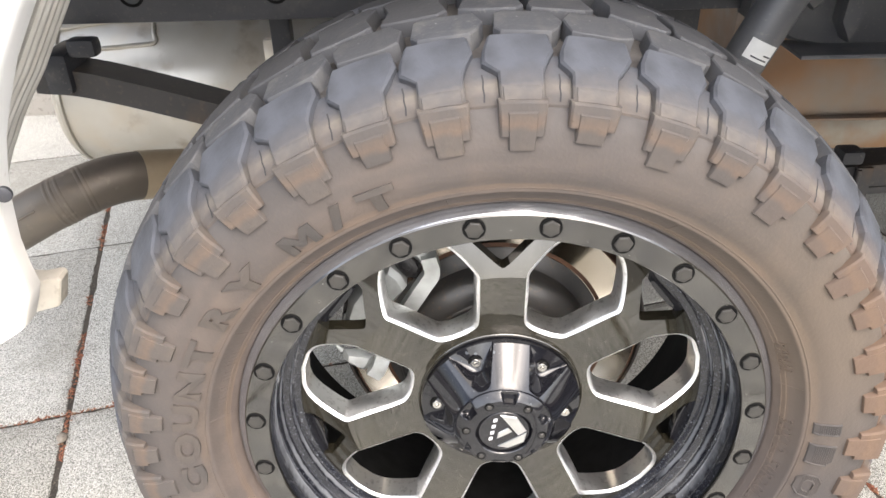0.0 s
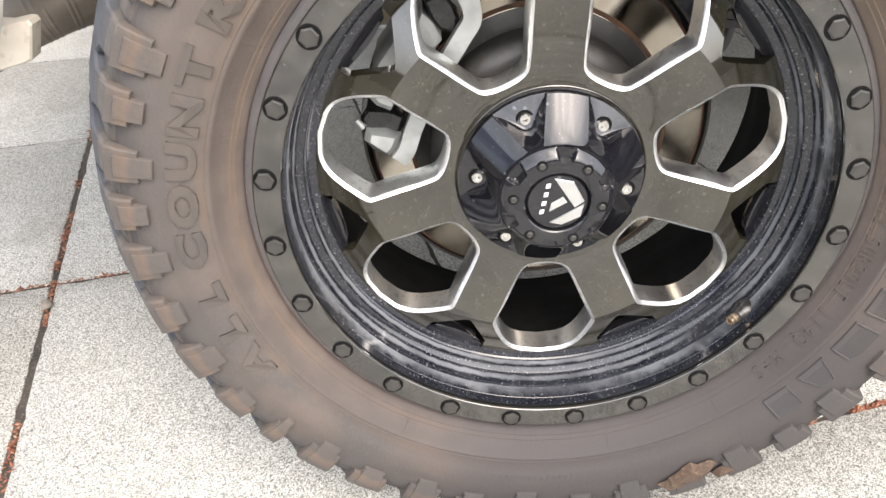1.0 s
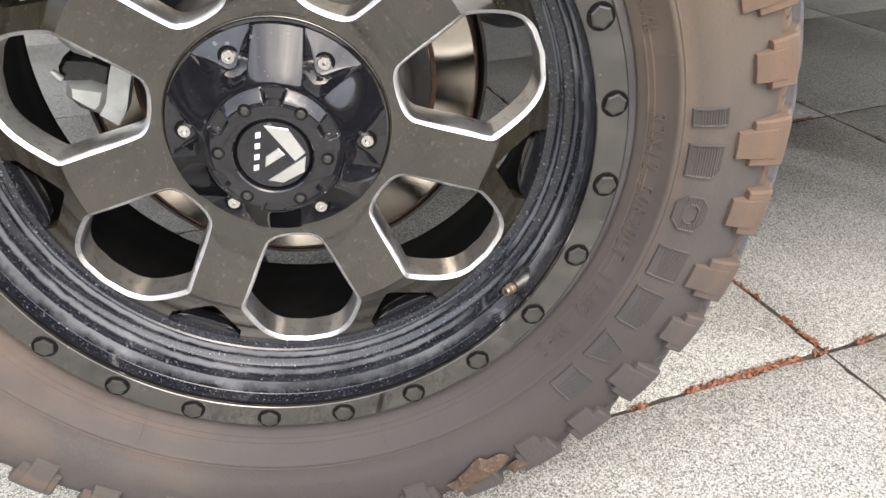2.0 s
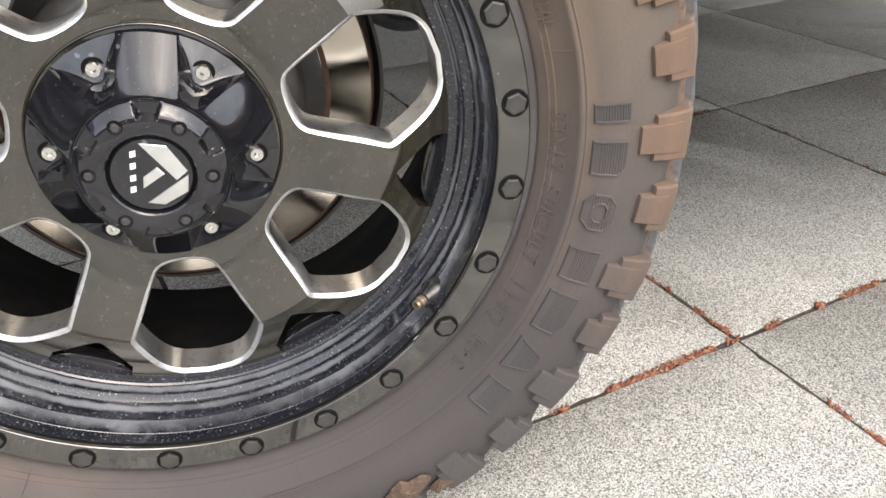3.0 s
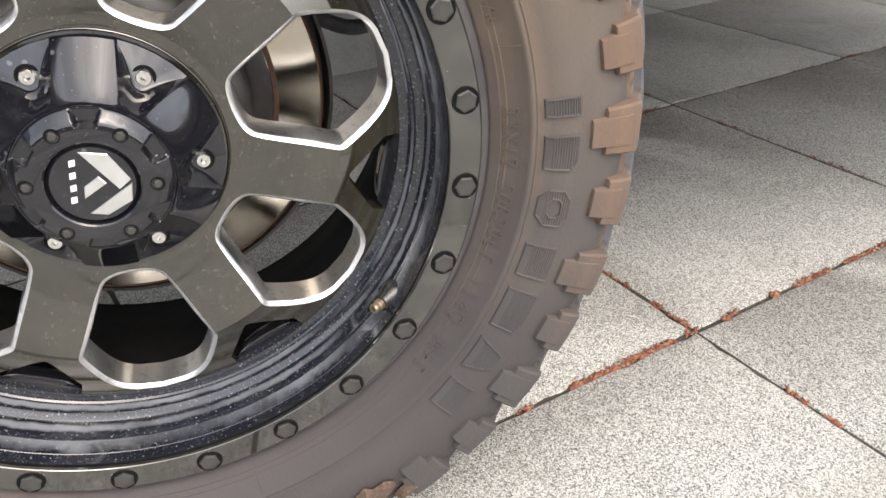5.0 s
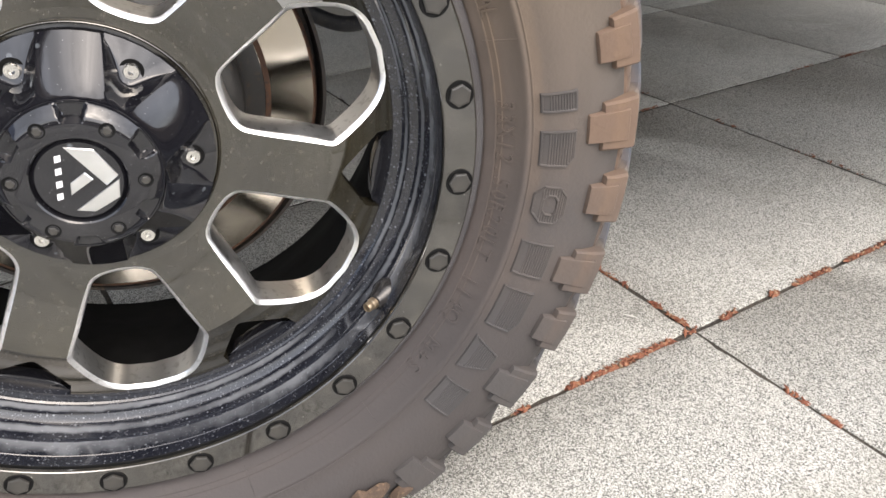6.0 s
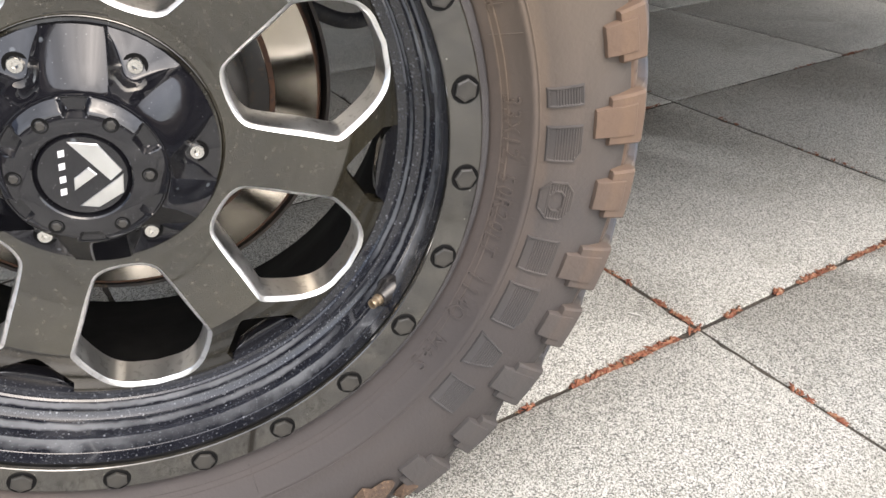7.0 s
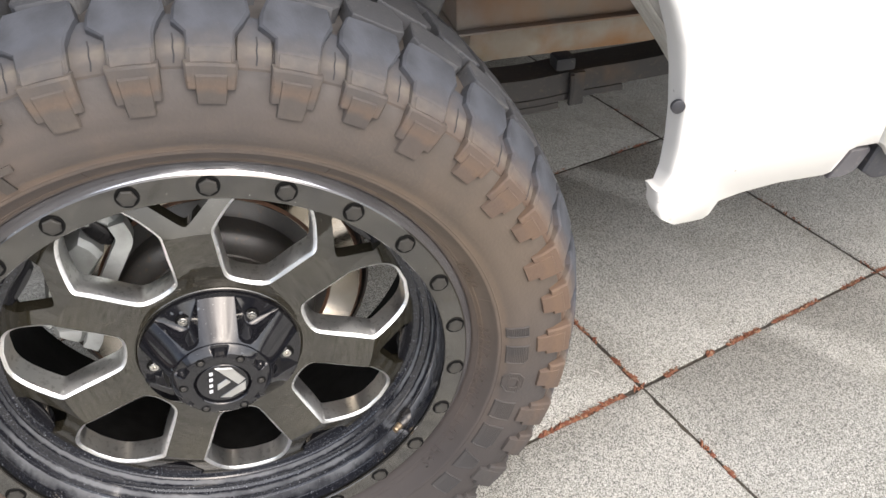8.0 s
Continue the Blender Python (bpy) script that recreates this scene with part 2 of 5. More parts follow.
ring_band(M_RUBBER, 0.3320, 0.0080, (0.060, 0.052, 0.047), 0.45)
tone_patch(M_RUBBER, (0.27, -0.02, 0.56), 0.04, 0.24, (0.118, 0.086, 0.056), 0.5)
# darker tone over the lower stretch of the tyre
tone_patch(M_RUBBER, (0.14, -0.02, 0.10), 0.18, 0.42, (0.039, 0.034, 0.033))
tone_patch(M_LUG, (0.14, -0.02, 0.10), 0.16, 0.36, (0.044, 0.041, 0.040))
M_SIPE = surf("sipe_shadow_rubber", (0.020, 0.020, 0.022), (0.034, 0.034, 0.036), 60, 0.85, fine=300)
M_LETTER = surf("raised_rubber_lettering", (0.052, 0.046, 0.042), (0.080, 0.065, 0.054), 20, 0.7, fine=300, bump=0.0003)
tone_patch(M_LETTER, (0.14, -0.02, 0.10), 0.16, 0.40, (0.038, 0.036, 0.036))
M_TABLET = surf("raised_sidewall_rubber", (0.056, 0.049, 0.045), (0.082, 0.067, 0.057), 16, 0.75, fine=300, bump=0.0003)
tone_patch(M_TABLET, (0.14, -0.02, 0.10), 0.16, 0.40, (0.038, 0.036, 0.036))
M_RIM = surf("gloss_black_paint", (0.016, 0.0143, 0.010), (0.027, 0.024, 0.016), 22, 0.03, fine=420, c3=(0.075, 0.068, 0.055), lo3=0.64, hi3=0.76, rough2=0.07, ior=1.85, c4=(0.050, 0.044, 0.032), s4=150, lo4=0.56, hi4=0.80)
specks(M_RIM, 330, 0.15, 0.08, (0.24, 0.23, 0.21), 0.5)
M_EDGE = surf("polished_black_edge", (0.62, 0.635, 0.67), (0.46, 0.47, 0.50), 12, 0.06, metal=0.9, fine=300, c3=(0.16, 0.155, 0.15), lo3=0.64, hi3=0.8, rough2=0.13)
M_RING = surf("dusty_black_paint", (0.012, 0.011, 0.010), (0.026, 0.024, 0.019), 14, 0.05, fine=500, c3=(0.06, 0.056, 0.05), lo3=0.70, hi3=0.82, rough2=0.13, ior=1.95, c4=(0.046, 0.042, 0.034), s4=48, lo4=0.46, hi4=0.74)
specks(M_RING, 240, 0.15, 0.08, (0.36, 0.35, 0.32), 0.6)
M_LIP = surf("scuffed_black_lip", (0.009, 0.010, 0.014), (0.015, 0.016, 0.021), 30, 0.09, fine=420, c3=(0.085, 0.088, 0.096), lo3=0.60, hi3=0.74, rough2=0.13, ior=1.62, c4=(0.026, 0.028, 0.033), s4=130, lo4=0.54, hi4=0.78)
# pale lines on the lip's steps: dust, with the shoulders' sky glints painted in
for step in (0.2265, 0.2350, 0.2382):
    ring_band(M_LIP, step, 0.0006, (0.30, 0.31, 0.325), 0.5)
specks(M_LIP, 240, 0.24, 0.20, (0.26, 0.27, 0.29), 0.5)
specks(M_LIP, 150, 0.20, 0.16, (0.22, 0.23, 0.25), 0.5)
specks(M_LIP, 420, 0.30, 0.35, (0.15, 0.156, 0.17), 0.5)
M_MACH = surf("machined_aluminium", (0.86, 0.86, 0.85), (0.78, 0.775, 0.76), 10, 0.32, metal=1.0, fine=170, c3=(0.52, 0.515, 0.50), lo3=0.54, hi3=0.76, rough2=0.46)
M_CAP = surf("gloss_black_plastic", (0.006, 0.006, 0.008), (0.010, 0.010, 0.012), 30, 0.03, fine=500, c3=(0.05, 0.05, 0.05), lo3=0.7, hi3=0.78, rough2=0.09, ior=1.62, c4=(0.020, 0.020, 0.022), s4=60, lo4=0.60, hi4=0.75)
specks(M_CAP, 520, 0.20, 0.12, (0.22, 0.22, 0.22), 0.6)
specks(M_CAP, 110, 0.26, 0.07, (0.10, 0.11, 0.12), 0.7)
M_BOLT = surf("black_bolt", (0.024, 0.023, 0.021), (0.042, 0.039, 0.034), 60, 0.40, fine=300, ior=1.5)
# matt black of the barrel; in gap, wells and holes it paints their shade
M_GROOVE = surf("matt_black_and_recess_shade", (0.004, 0.004, 0.004), (0.008, 0.008, 0.008), 60, 0.7, ior=1.2)
M_STEEL = surf("bright_screw", (0.75, 0.74, 0.70), (0.6, 0.58, 0.54), 90, 0.25, metal=1.0)
M_CHROME = surf("brushed_silver", (0.80, 0.80, 0.79), (0.68, 0.68, 0.67), 40, 0.28, metal=1.0, fine=500)
M_WHITEMARK = surf("silver_print", (0.7, 0.7, 0.7), (0.6, 0.6, 0.6), 60, 0.5)
M_ROTOR = surf("bare_rotor_steel", (0.46, 0.42, 0.36), (0.36, 0.315, 0.25), 9, 0.16, metal=1.0, rough2=0.24)


def turned_finish(m, amount):
    """Concentric turning marks round the y axis stretch the highlights."""
    nt = m.node_tree
    b = nt.nodes["Principled BSDF"]
    tg = nt.nodes.new("ShaderNodeTangent")
    tg.direction_type, tg.axis = "RADIAL", "Y"
    nt.links.new(tg.outputs[0], b.inputs["Tangent"])
    b.inputs["Anisotropic"].default_value = amount
    b.inputs["Anisotropic Rotation"].default_value = 0.25


turned_finish(M_ROTOR, 0.95)
M_RUST = surf("rusted_edge", (0.13, 0.062, 0.032), (0.08, 0.045, 0.03), 30, 0.85, fine=200, c3=(0.05, 0.035, 0.03))
M_CALIPER = surf("cast_zinc", (0.44, 0.455, 0.44), (0.34, 0.35, 0.335), 25, 0.42, metal=0.4, fine=60, c3=(0.27, 0.27, 0.25), lo3=0.5, hi3=0.85, bump=0.0004)
M_BOOT = surf("glossy_black_rubber", (0.010, 0.010, 0.011), (0.022, 0.020, 0.019), 60, 0.22, fine=200, c3=(0.05, 0.045, 0.04), lo3=0.62, hi3=0.8)
M_HAT = surf("grey_cast_hub", (0.055, 0.053, 0.051), (0.085, 0.080, 0.074), 14, 0.42, metal=0.3, fine=160, c3=(0.12, 0.09, 0.062), lo3=0.58, hi3=0.8, bump=0.0004)
M_IRON = surf("dark_cast_iron", (0.03, 0.028, 0.026), (0.06, 0.05, 0.042), 18, 0.6, fine=200, c3=(0.1, 0.075, 0.05), bump=0.0006)
M_FRAME = surf("black_chassis_paint", (0.027, 0.028, 0.033), (0.048, 0.048, 0.053), 7, 0.48, fine=180, c3=(0.10, 0.092, 0.08), lo3=0.6, hi3=0.8, bump=0.0004, c4=(0.085, 0.080, 0.072), s4=24, lo4=0.55, hi4=0.8)
M_LEAF = surf("rust_browned_spring_steel", (0.030, 0.029, 0.031), (0.048, 0.044, 0.042), 9, 0.52, fine=120, c3=(0.09, 0.075, 0.058), lo3=0.58, hi3=0.8, c4=(0.10, 0.066, 0.040), s4=10, lo4=0.58, hi4=0.76)
M_DUSTY = surf("dusty_black_chassis_paint", (0.070, 0.071, 0.077), (0.105, 0.104, 0.106), 7, 0.40, fine=180, c3=(0.15, 0.142, 0.13), lo3=0.6, hi3=0.8, ior=1.6, c4=(0.14, 0.13, 0.115), s4=24, lo4=0.55, hi4=0.8)
M_WHITE = surf("white_body_paint", (0.83, 0.81, 0.765), (0.87, 0.855, 0.82), 2.5, 0.25, fine=45, c3=(0.55, 0.50, 0.42), lo3=0.74, hi3=0.86, coat=0.2)
specks(M_WHITE, 85, 0.16, 0.06, (0.22, 0.18, 0.14), 0.6)
specks(M_WHITE, 30, 0.10, 0.10, (0.45, 0.40, 0.33), 0.5)
tone_patch(M_WHITE, (0.485, 0.02, 0.60), 0.0, 0.16, (0.72, 0.70, 0.66), 0.5)
tone_patch(M_WHITE, (-0.47, 0.05, 0.55), 0.02, 0.20, (0.55, 0.49, 0.40), 0.5)
M_BRACKET = surf("grey_primer", (0.085, 0.082, 0.088), (0.12, 0.115, 0.12), 20, 0.6, fine=120, c3=(0.15, 0.14, 0.13), lo3=0.6, hi3=0.8)
M_FLANGE = surf("dirty_beige_paint", (0.66, 0.61, 0.52), (0.50, 0.45, 0.37), 22, 0.5, fine=90, c3=(0.34, 0.29, 0.23), lo3=0.56, hi3=0.8)
M_LINER = surf("pale_beige_liner", (0.50, 0.475, 0.42), (0.62, 0.59, 0.53), 8, 0.7, fine=24, c3=(0.42, 0.385, 0.33), lo3=0.45, hi3=0.8)
M_SHIELD = surf("dusty_aluminised_steel", (0.78, 0.74, 0.67), (0.60, 0.56, 0.48), 5, 0.32, metal=0.45, fine=14, c3=(0.62, 0.54, 0.42), lo3=0.5, hi3=0.85, c4=(0.44, 0.37, 0.28), s4=22, lo4=0.58, hi4=0.8)
tone_patch(M_SHIELD, (0.60, 0.755, 0.40), 0.0, 0.13, (0.30, 0.16, 0.07), 0.7)
tone_patch(M_SHIELD, (0.98, 0.755, 0.41), 0.0, 0.12, (0.30, 0.16, 0.07), 0.6)
M_PIPE = surf("heat_stained_pipe", (0.20, 0.175, 0.145), (0.14, 0.12, 0.10), 6, 0.5, metal=0.5, fine=16, c3=(0.25, 0.20, 0.15), lo3=0.5, hi3=0.8, c4=(0.28, 0.24, 0.19), s4=45, lo4=0.6, hi4=0.8)
M_SLEEVE = surf("tan_heated_steel", (0.46, 0.38, 0.27), (0.36, 0.29, 0.20), 8, 0.45, metal=0.4, fine=20, c3=(0.5, 0.43, 0.33), lo3=0.5, hi3=0.8)
M_TANK = surf("rust_tinted_steel", (0.40, 0.37, 0.34), (0.30, 0.25, 0.20), 3, 0.5, metal=0.2, fine=22, c3=(0.32, 0.26, 0.20), lo3=0.45, hi3=0.8, c4=(0.42, 0.23, 0.11), s4=3.2, lo4=0.50, hi4=0.66)
M_TANKLOW = surf("rusty_pale_steel", (0.46, 0.42, 0.36), (0.36, 0.31, 0.25), 6, 0.45, metal=0.3, fine=26, c3=(0.34, 0.27, 0.19), lo3=0.45, hi3=0.8, c4=(0.36, 0.19, 0.085), s4=5.0, lo4=0.50, hi4=0.64)
tone_patch(M_TANK, (0.50, 0.78, 0.55), 0.0, 0.13, (0.28, 0.13, 0.055), 0.7)
tone_patch(M_TANK, (0.80, 0.78, 0.42), 0.0, 0.14, (0.28, 0.14, 0.06), 0.6)
M_STICKER = surf("white_sticker", (0.80, 0.80, 0.77), (0.68, 0.68, 0.65), 60, 0.6)
M_MUD = surf("dried_mud", (0.085, 0.055, 0.036), (0.050, 0.035, 0.026), 45, 0.95, fine=260, c3=(0.13, 0.085, 0.05), bump=0.002)
M_BRASS = surf("dull_brass", (0.42, 0.33, 0.22), (0.30, 0.24, 0.17), 90, 0.4, metal=0.9)

# ---- mesh helpers ----


def link_mesh(name, bm, material, parent=None, label="", smooth=40):
    me = bpy.data.meshes.new(name)
    bmesh.ops.recalc_face_normals(bm, faces=bm.faces)
    bm.to_mesh(me)
    bm.free()
    me.materials.append(material)
    if smooth:
        me.shade_smooth()
        me.set_sharp_from_angle(angle=radians(smooth))
    ob = new(name, me)
    if parent:
        ob.parent = parent
    if label:
        ob["label"] = label
    return ob


part = link_mesh


def share(name, me, parent, m, label=""):
    ob = new(name, me)
    ob.parent = parent
    ob.matrix_basis = m
    if label:
        ob["label"] = label
    return ob


def spin(profile, steps=96, bm=None, closed=False):
    """A profile of (radius, depth) turned round the wheel's axle (the y axis)."""
    bm = bm or bmesh.new()
    rings = []
    for i in range(steps):
        a = 2 * math.pi * i / steps
        rings.append([bm.verts.new((r * math.cos(a), y, r * math.sin(a))) for r, y in profile])
    n = len(profile)
    for i in range(steps):
        p, q = rings[i], rings[(i + 1) % steps]
        for k in range(n if closed else n - 1):
            bm.faces.new((p[k], p[(k + 1) % n], q[(k + 1) % n], q[k]))
    return bm


def prism(outline, y0, y1, bm=None, inset=0.0, drop=0.0):
    """An outline of (x, z) points drawn out from depth y0 (front) to y1 (back), with a chamfered front."""
    bm = bm or bmesh.new()
    cx = sum(p[0] for p in outline) / len(outline)
    cz = sum(p[1] for p in outline) / len(outline)
    loops = [[bm.verts.new((x, y1, z)) for x, z in outline]]
    loops.append([bm.verts.new((x, y0 + drop, z)) for x, z in outline])
    if inset:
        top = []
        for x, z in outline:
            d = math.hypot(x - cx, z - cz)
            k = max(0.0, 1 - inset / d)
            top.append(bm.verts.new((cx + (x - cx) * k, y0, cz + (z - cz) * k)))
        loops.append(top)
    n = len(outline)
    for a, b in zip(loops, loops[1:]):
        for i in range(n):
            bm.faces.new((a[i], a[(i + 1) % n], b[(i + 1) % n], b[i]))
    bm.faces.new(loops[-1])
    bm.faces.new(loops[0][::-1])
    return bm


def box(cx, cy, cz, sx, sy, sz, bm=None, bevel=0.0):
    own = bmesh.new()
    bmesh.ops.create_cube(own, size=1)
    for v in own.verts:
        v.co = Vector((cx + v.co.x * sx, cy + v.co.y * sy, cz + v.co.z * sz))
    if bevel:
        bmesh.ops.bevel(own, geom=own.edges[:], offset=bevel, segments=2, affect="EDGES", profile=0.6)
    if bm is None:
        return own
    me = bpy.data.meshes.new("join")
    own.to_mesh(me)
    own.free()
    bm.from_mesh(me)
    bpy.data.meshes.remove(me)
    return bm


def tube(points, radius, sides=20, bm=None, caps=True, flat=None):
    """A tube along points; radius may be a list. flat=(w, h) gives a rectangular section instead."""
    bm = bm or bmesh.new()
    pts = [Vector(p) for p in points]
    rings = []
    for i, p in enumerate(pts):
        d = (pts[min(i + 1, len(pts) - 1)] - pts[max(i - 1, 0)]).normalized()
        side = d.cross(Vector((0, 0, 1)))
        side = side.normalized() if side.length > 1e-4 else Vector((1, 0, 0))
        up = side.cross(d)
        r = radius[i] if isinstance(radius, (list, tuple)) else radius
        if flat:
            w, h = flat
            ring = [bm.verts.new(p + side * sx * w / 2 + up * sz * h / 2) for sx, sz in ((-1, -1), (1, -1), (1, 1), (-1, 1))]
        else:
            ring = [bm.verts.new(p + side * r * math.cos(2 * math.pi * k / sides) + up * r * math.sin(2 * math.pi * k / sides)) for k in range(sides)]
        rings.append(ring)
    n = len(rings[0])
    for a, b in zip(rings, rings[1:]):
        for k in range(n):
            bm.faces.new((a[k], a[(k + 1) % n], b[(k + 1) % n], b[k]))
    if caps:
        bm.faces.new(rings[0][::-1])
        bm.faces.new(rings[-1])
    return bm


def curve_points(pts, n=8):
    """Catmull-Rom through the points."""
    p = [Vector(q) for q in pts]
    p = [2 * p[0] - p[1]] + p + [2 * p[-1] - p[-2]]
    out = []
    for i in range(1, len(p) - 2):
        for k in range(n):
            t = k / n
            out.append(0.5 * ((2 * p[i]) + (p[i + 1] - p[i - 1]) * t + (2 * p[i - 1] - 5 * p[i] + 4 * p[i + 1] - p[i + 2]) * t * t + (3 * p[i] - p[i - 1] - 3 * p[i + 1] + p[i + 2]) * t ** 3))
    out.append(p[-2])
    return out


def polar(r, deg):
    return r * math.cos(radians(deg)), r * math.sin(radians(deg))


def turned(deg):
    """Turn about the axle, anticlockwise as seen from outside the truck."""
    return Matrix.Rotation(-radians(deg), 4, "Y")


# ---- the wheel ----
HUB_Z = 0.4013
wheel = new("truck_wheel")
wheel.matrix_world = pose(0, 0, HUB_Z, 0.77, 0, 0)
tagged(wheel, "black off-road truck wheel with dusty mud-terrain tyre standing on paving", "wheel")

# tyre carcass
SIDE = [(0.2700, 0.018), (0.2722, 0.009), (0.2740, 0.0045), (0.2790, -0.0010), (0.2860, -0.0085), (0.2935, -0.0155), (0.2945, -0.0178), (0.2965, -0.0182),
        (0.298, -0.0178), (0.308, -0.0240), (0.322, -0.0275), (0.340, -0.0265), (0.355, -0.0240), (0.3655, -0.0200), (0.3660, -0.0188), (0.3735, -0.0105), (0.3795, -0.0005), (0.3850, 0.010), (0.3890, 0.023), (0.3945, 0.045), (0.3990, 0.09)]
MID = 0.131
tyre_profile = SIDE + [(r, 2 * MID - y) for r, y in SIDE[::-1]]
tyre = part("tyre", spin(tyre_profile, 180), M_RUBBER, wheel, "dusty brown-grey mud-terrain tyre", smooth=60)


def bead_rib(r):
    """A fine moulded line round the sidewall."""
    y = side_depth(r)
    return spin([(r - 0.0009, y + 0.0003), (r - 0.0003, y - 0.0005), (r + 0.0003, y - 0.0006), (r + 0.0009, y - 0.0001)], 160)


def side_depth(r):
    for (r0, y0), (r1, y1) in zip(SIDE, SIDE[1:]):
        if r0 <= r <= r1 and r1 > r0:
            return y0 + (y1 - y0) * (r - r0) / (r1 - r0)
    return SIDE[-1][1]


for rib_r in (0.2778, 0.2812, 0.2988):
    part("moulded_line", bead_rib(rib_r), M_RUBBER, tyre, smooth=60)


def strip(bm, path, halves, under=0.006):
    """A raised band: path of (radius, depth) points of its face, widths to either side along it, chamfered and closed to the carcass."""
    rows = []
    n = len(path)
    for i, ((r, y), h) in enumerate(zip(path, halves)):
        k0 = min(max(i, 2), n - 3)
        p, q = path[k0 - 1], path[k0 + 1]
        t = Vector((q[0] - p[0], q[1] - p[1])).normalized()
        nr, ny = t.y, -t.x
        lo, hi = h if isinstance(h, tuple) else (h, h)
        row = []
        for side, d in ((-1.0, under), (-1.0, 0.0019), (-0.91, 0.0), (0.0, -0.0003), (0.91, 0.0), (1.0, 0.0019), (1.0, under)):
            k = 1.03 if d == under else 1.0
            rr, yy = r - nr * d, y - ny * d
            a = side * (lo if side < 0 else hi) * k / 0.385
            row.append(bm.verts.new((rr * math.sin(a), yy, rr * math.cos(a))))
        rows.append(row)
    for a, b in zip(rows, rows[1:]):
        for k in range(6):
            bm.faces.new((a[k], a[k + 1], b[k + 1], b[k]))
    for row in (rows[0], rows[-1]):
        bm.faces.new(row)


def side_lug(shorter):
    """A stepped plate with a narrower foot, moulded on the sidewall."""
    bm = bmesh.new()
    d = 0.008 if shorter else 0.0
    strip(bm, [(0.3470 + d, -0.0268), (0.3478 + d, -0.0292), (0.362, -0.0294), (0.3735, -0.0276), (0.3752, -0.0256)], [0.0205, 0.0206, 0.0208, 0.0212, 0.0212], 0.009)
    strip(bm, [(0.3355 + d, -0.0268), (0.3362 + d, -0.0294), (0.352, -0.0307), (0.3665, -0.0303), (0.3676, -0.0288)], [0.0128, 0.0130, 0.0133, 0.0136, 0.0136], 0.008)
    return bm


def lug(lean):
    """A shoulder block: a waist above the side lug's ledge, and an angular head on the tread."""
    bm = bmesh.new()
    strip(bm, [(0.3680, -0.0240), (0.3752, -0.0232), (0.3800, -0.0164), (0.3814, -0.0152), (0.3824, -0.0126)], [0.0172, 0.0173, 0.0174, 0.0174, 0.0174], 0.010)
    waist = 0.0192
    left, right = (0.0322, 0.0286) if lean > 0 else (0.0288, 0.0318)
    strip(bm, [(0.3700, -0.0224), (0.3750, -0.0206), (0.3842, -0.0098), (0.3900, -0.0010), (0.3950, 0.0085), (0.4000, 0.0205), (0.4068, 0.0372), (0.4058, 0.0390)],
          [waist, waist, waist, waist, (left, right - 0.006), (left - 0.001, right), (left - 0.007, right - 0.003), (left - 0.008, right - 0.004)], 0.012)
    return bm


def tread_block(outline, rough_seed, base=0.398):
    """A tread block from an outline of (arc metres, depth y), bent over the crown."""
    rnd = random.Random(rough_seed)
    bm = bmesh.new()

    def put(s, y, r):
        a = s / 0.41
        rr = r - 0.0055 * (abs(y - MID) / 0.091) ** 2.4
        return bm.verts.new((rr * math.sin(a), y, rr * math.cos(a)))
    top = 0.4140
    n = len(outline)
    outline = [(s * 1.08, y) for s, y in outline]
    cs = sum(p[0] for p in outline) / n
    cy = sum(p[1] for p in outline) / n
    lo = [put(cs + (s - cs) * 1.02, cy + (y - cy) * 1.02, base) for s, y in outline]
    mid = [put(s, y, top - 0.0012) for s, y in outline]
    hi = [put(cs + (s - cs) * 0.965, cy + (y - cy) * 0.965, top + rnd.uniform(-0.0005, 0.0005)) for s, y in outline]
    for a, b in ((lo, mid), (mid, hi)):
        for i in range(n):
            bm.faces.new((a[i], a[(i + 1) % n], b[(i + 1) % n], b[i]))
    c = put(cs, cy, top)
    for i in range(n):
        bm.faces.new((hi[i], hi[(i + 1) % n], c))
    return bm


def mesh_of(name, bm, material, smooth=40):
    ob = link_mesh(name, bm, material, smooth=smooth)
    me = ob.data
    bpy.data.objects.remove(ob)
    return me


heads = [mesh_of("shoulder_block", lug(lean), M_LUG, 30) for lean in (1, -1)]
plates = [mesh_of("side_lug", side_lug(shorter), M_LUG, 36) for shorter in (False, True)]
ROW_A = [(-0.0285, 0.0500), (-0.0230, 0.0420), (0.0190, 0.0405), (0.0250, 0.0470), (0.0300, 0.0640), (0.0235, 0.0850), (-0.0180, 0.0880), (-0.0265, 0.0780)]
ROW_B = [(-0.0250, 0.0440), (0.0150, 0.0420), (0.0265, 0.0480), (0.0290, 0.0720), (0.0190, 0.0890), (-0.0220, 0.0860), (-0.0300, 0.0680), (-0.0275, 0.0520)]
CORE_A = [(-0.0280, 0.0990), (-0.0180, 0.0935), (0.0220, 0.0910), (0.0290, 0.1000), (0.0230, 0.1310), (0.0285, 0.1600), (0.0180, 0.1700), (-0.0220, 0.1720), (-0.0290, 0.1620), (-0.0225, 0.1300)]
CORE_B = [(-0.0260, 0.0920), (0.0200, 0.0945), (0.0285, 0.1030), (0.0220, 0.1330), (0.0290, 0.1640), (0.0210, 0.1705), (-0.0200, 0.1690), (-0.0285, 0.1600), (-0.0230, 0.1300), (-0.0290, 0.1010)]


def mirrored(outline):
    return [(-s, 2 * MID - y) for s, y in outline][::-1]


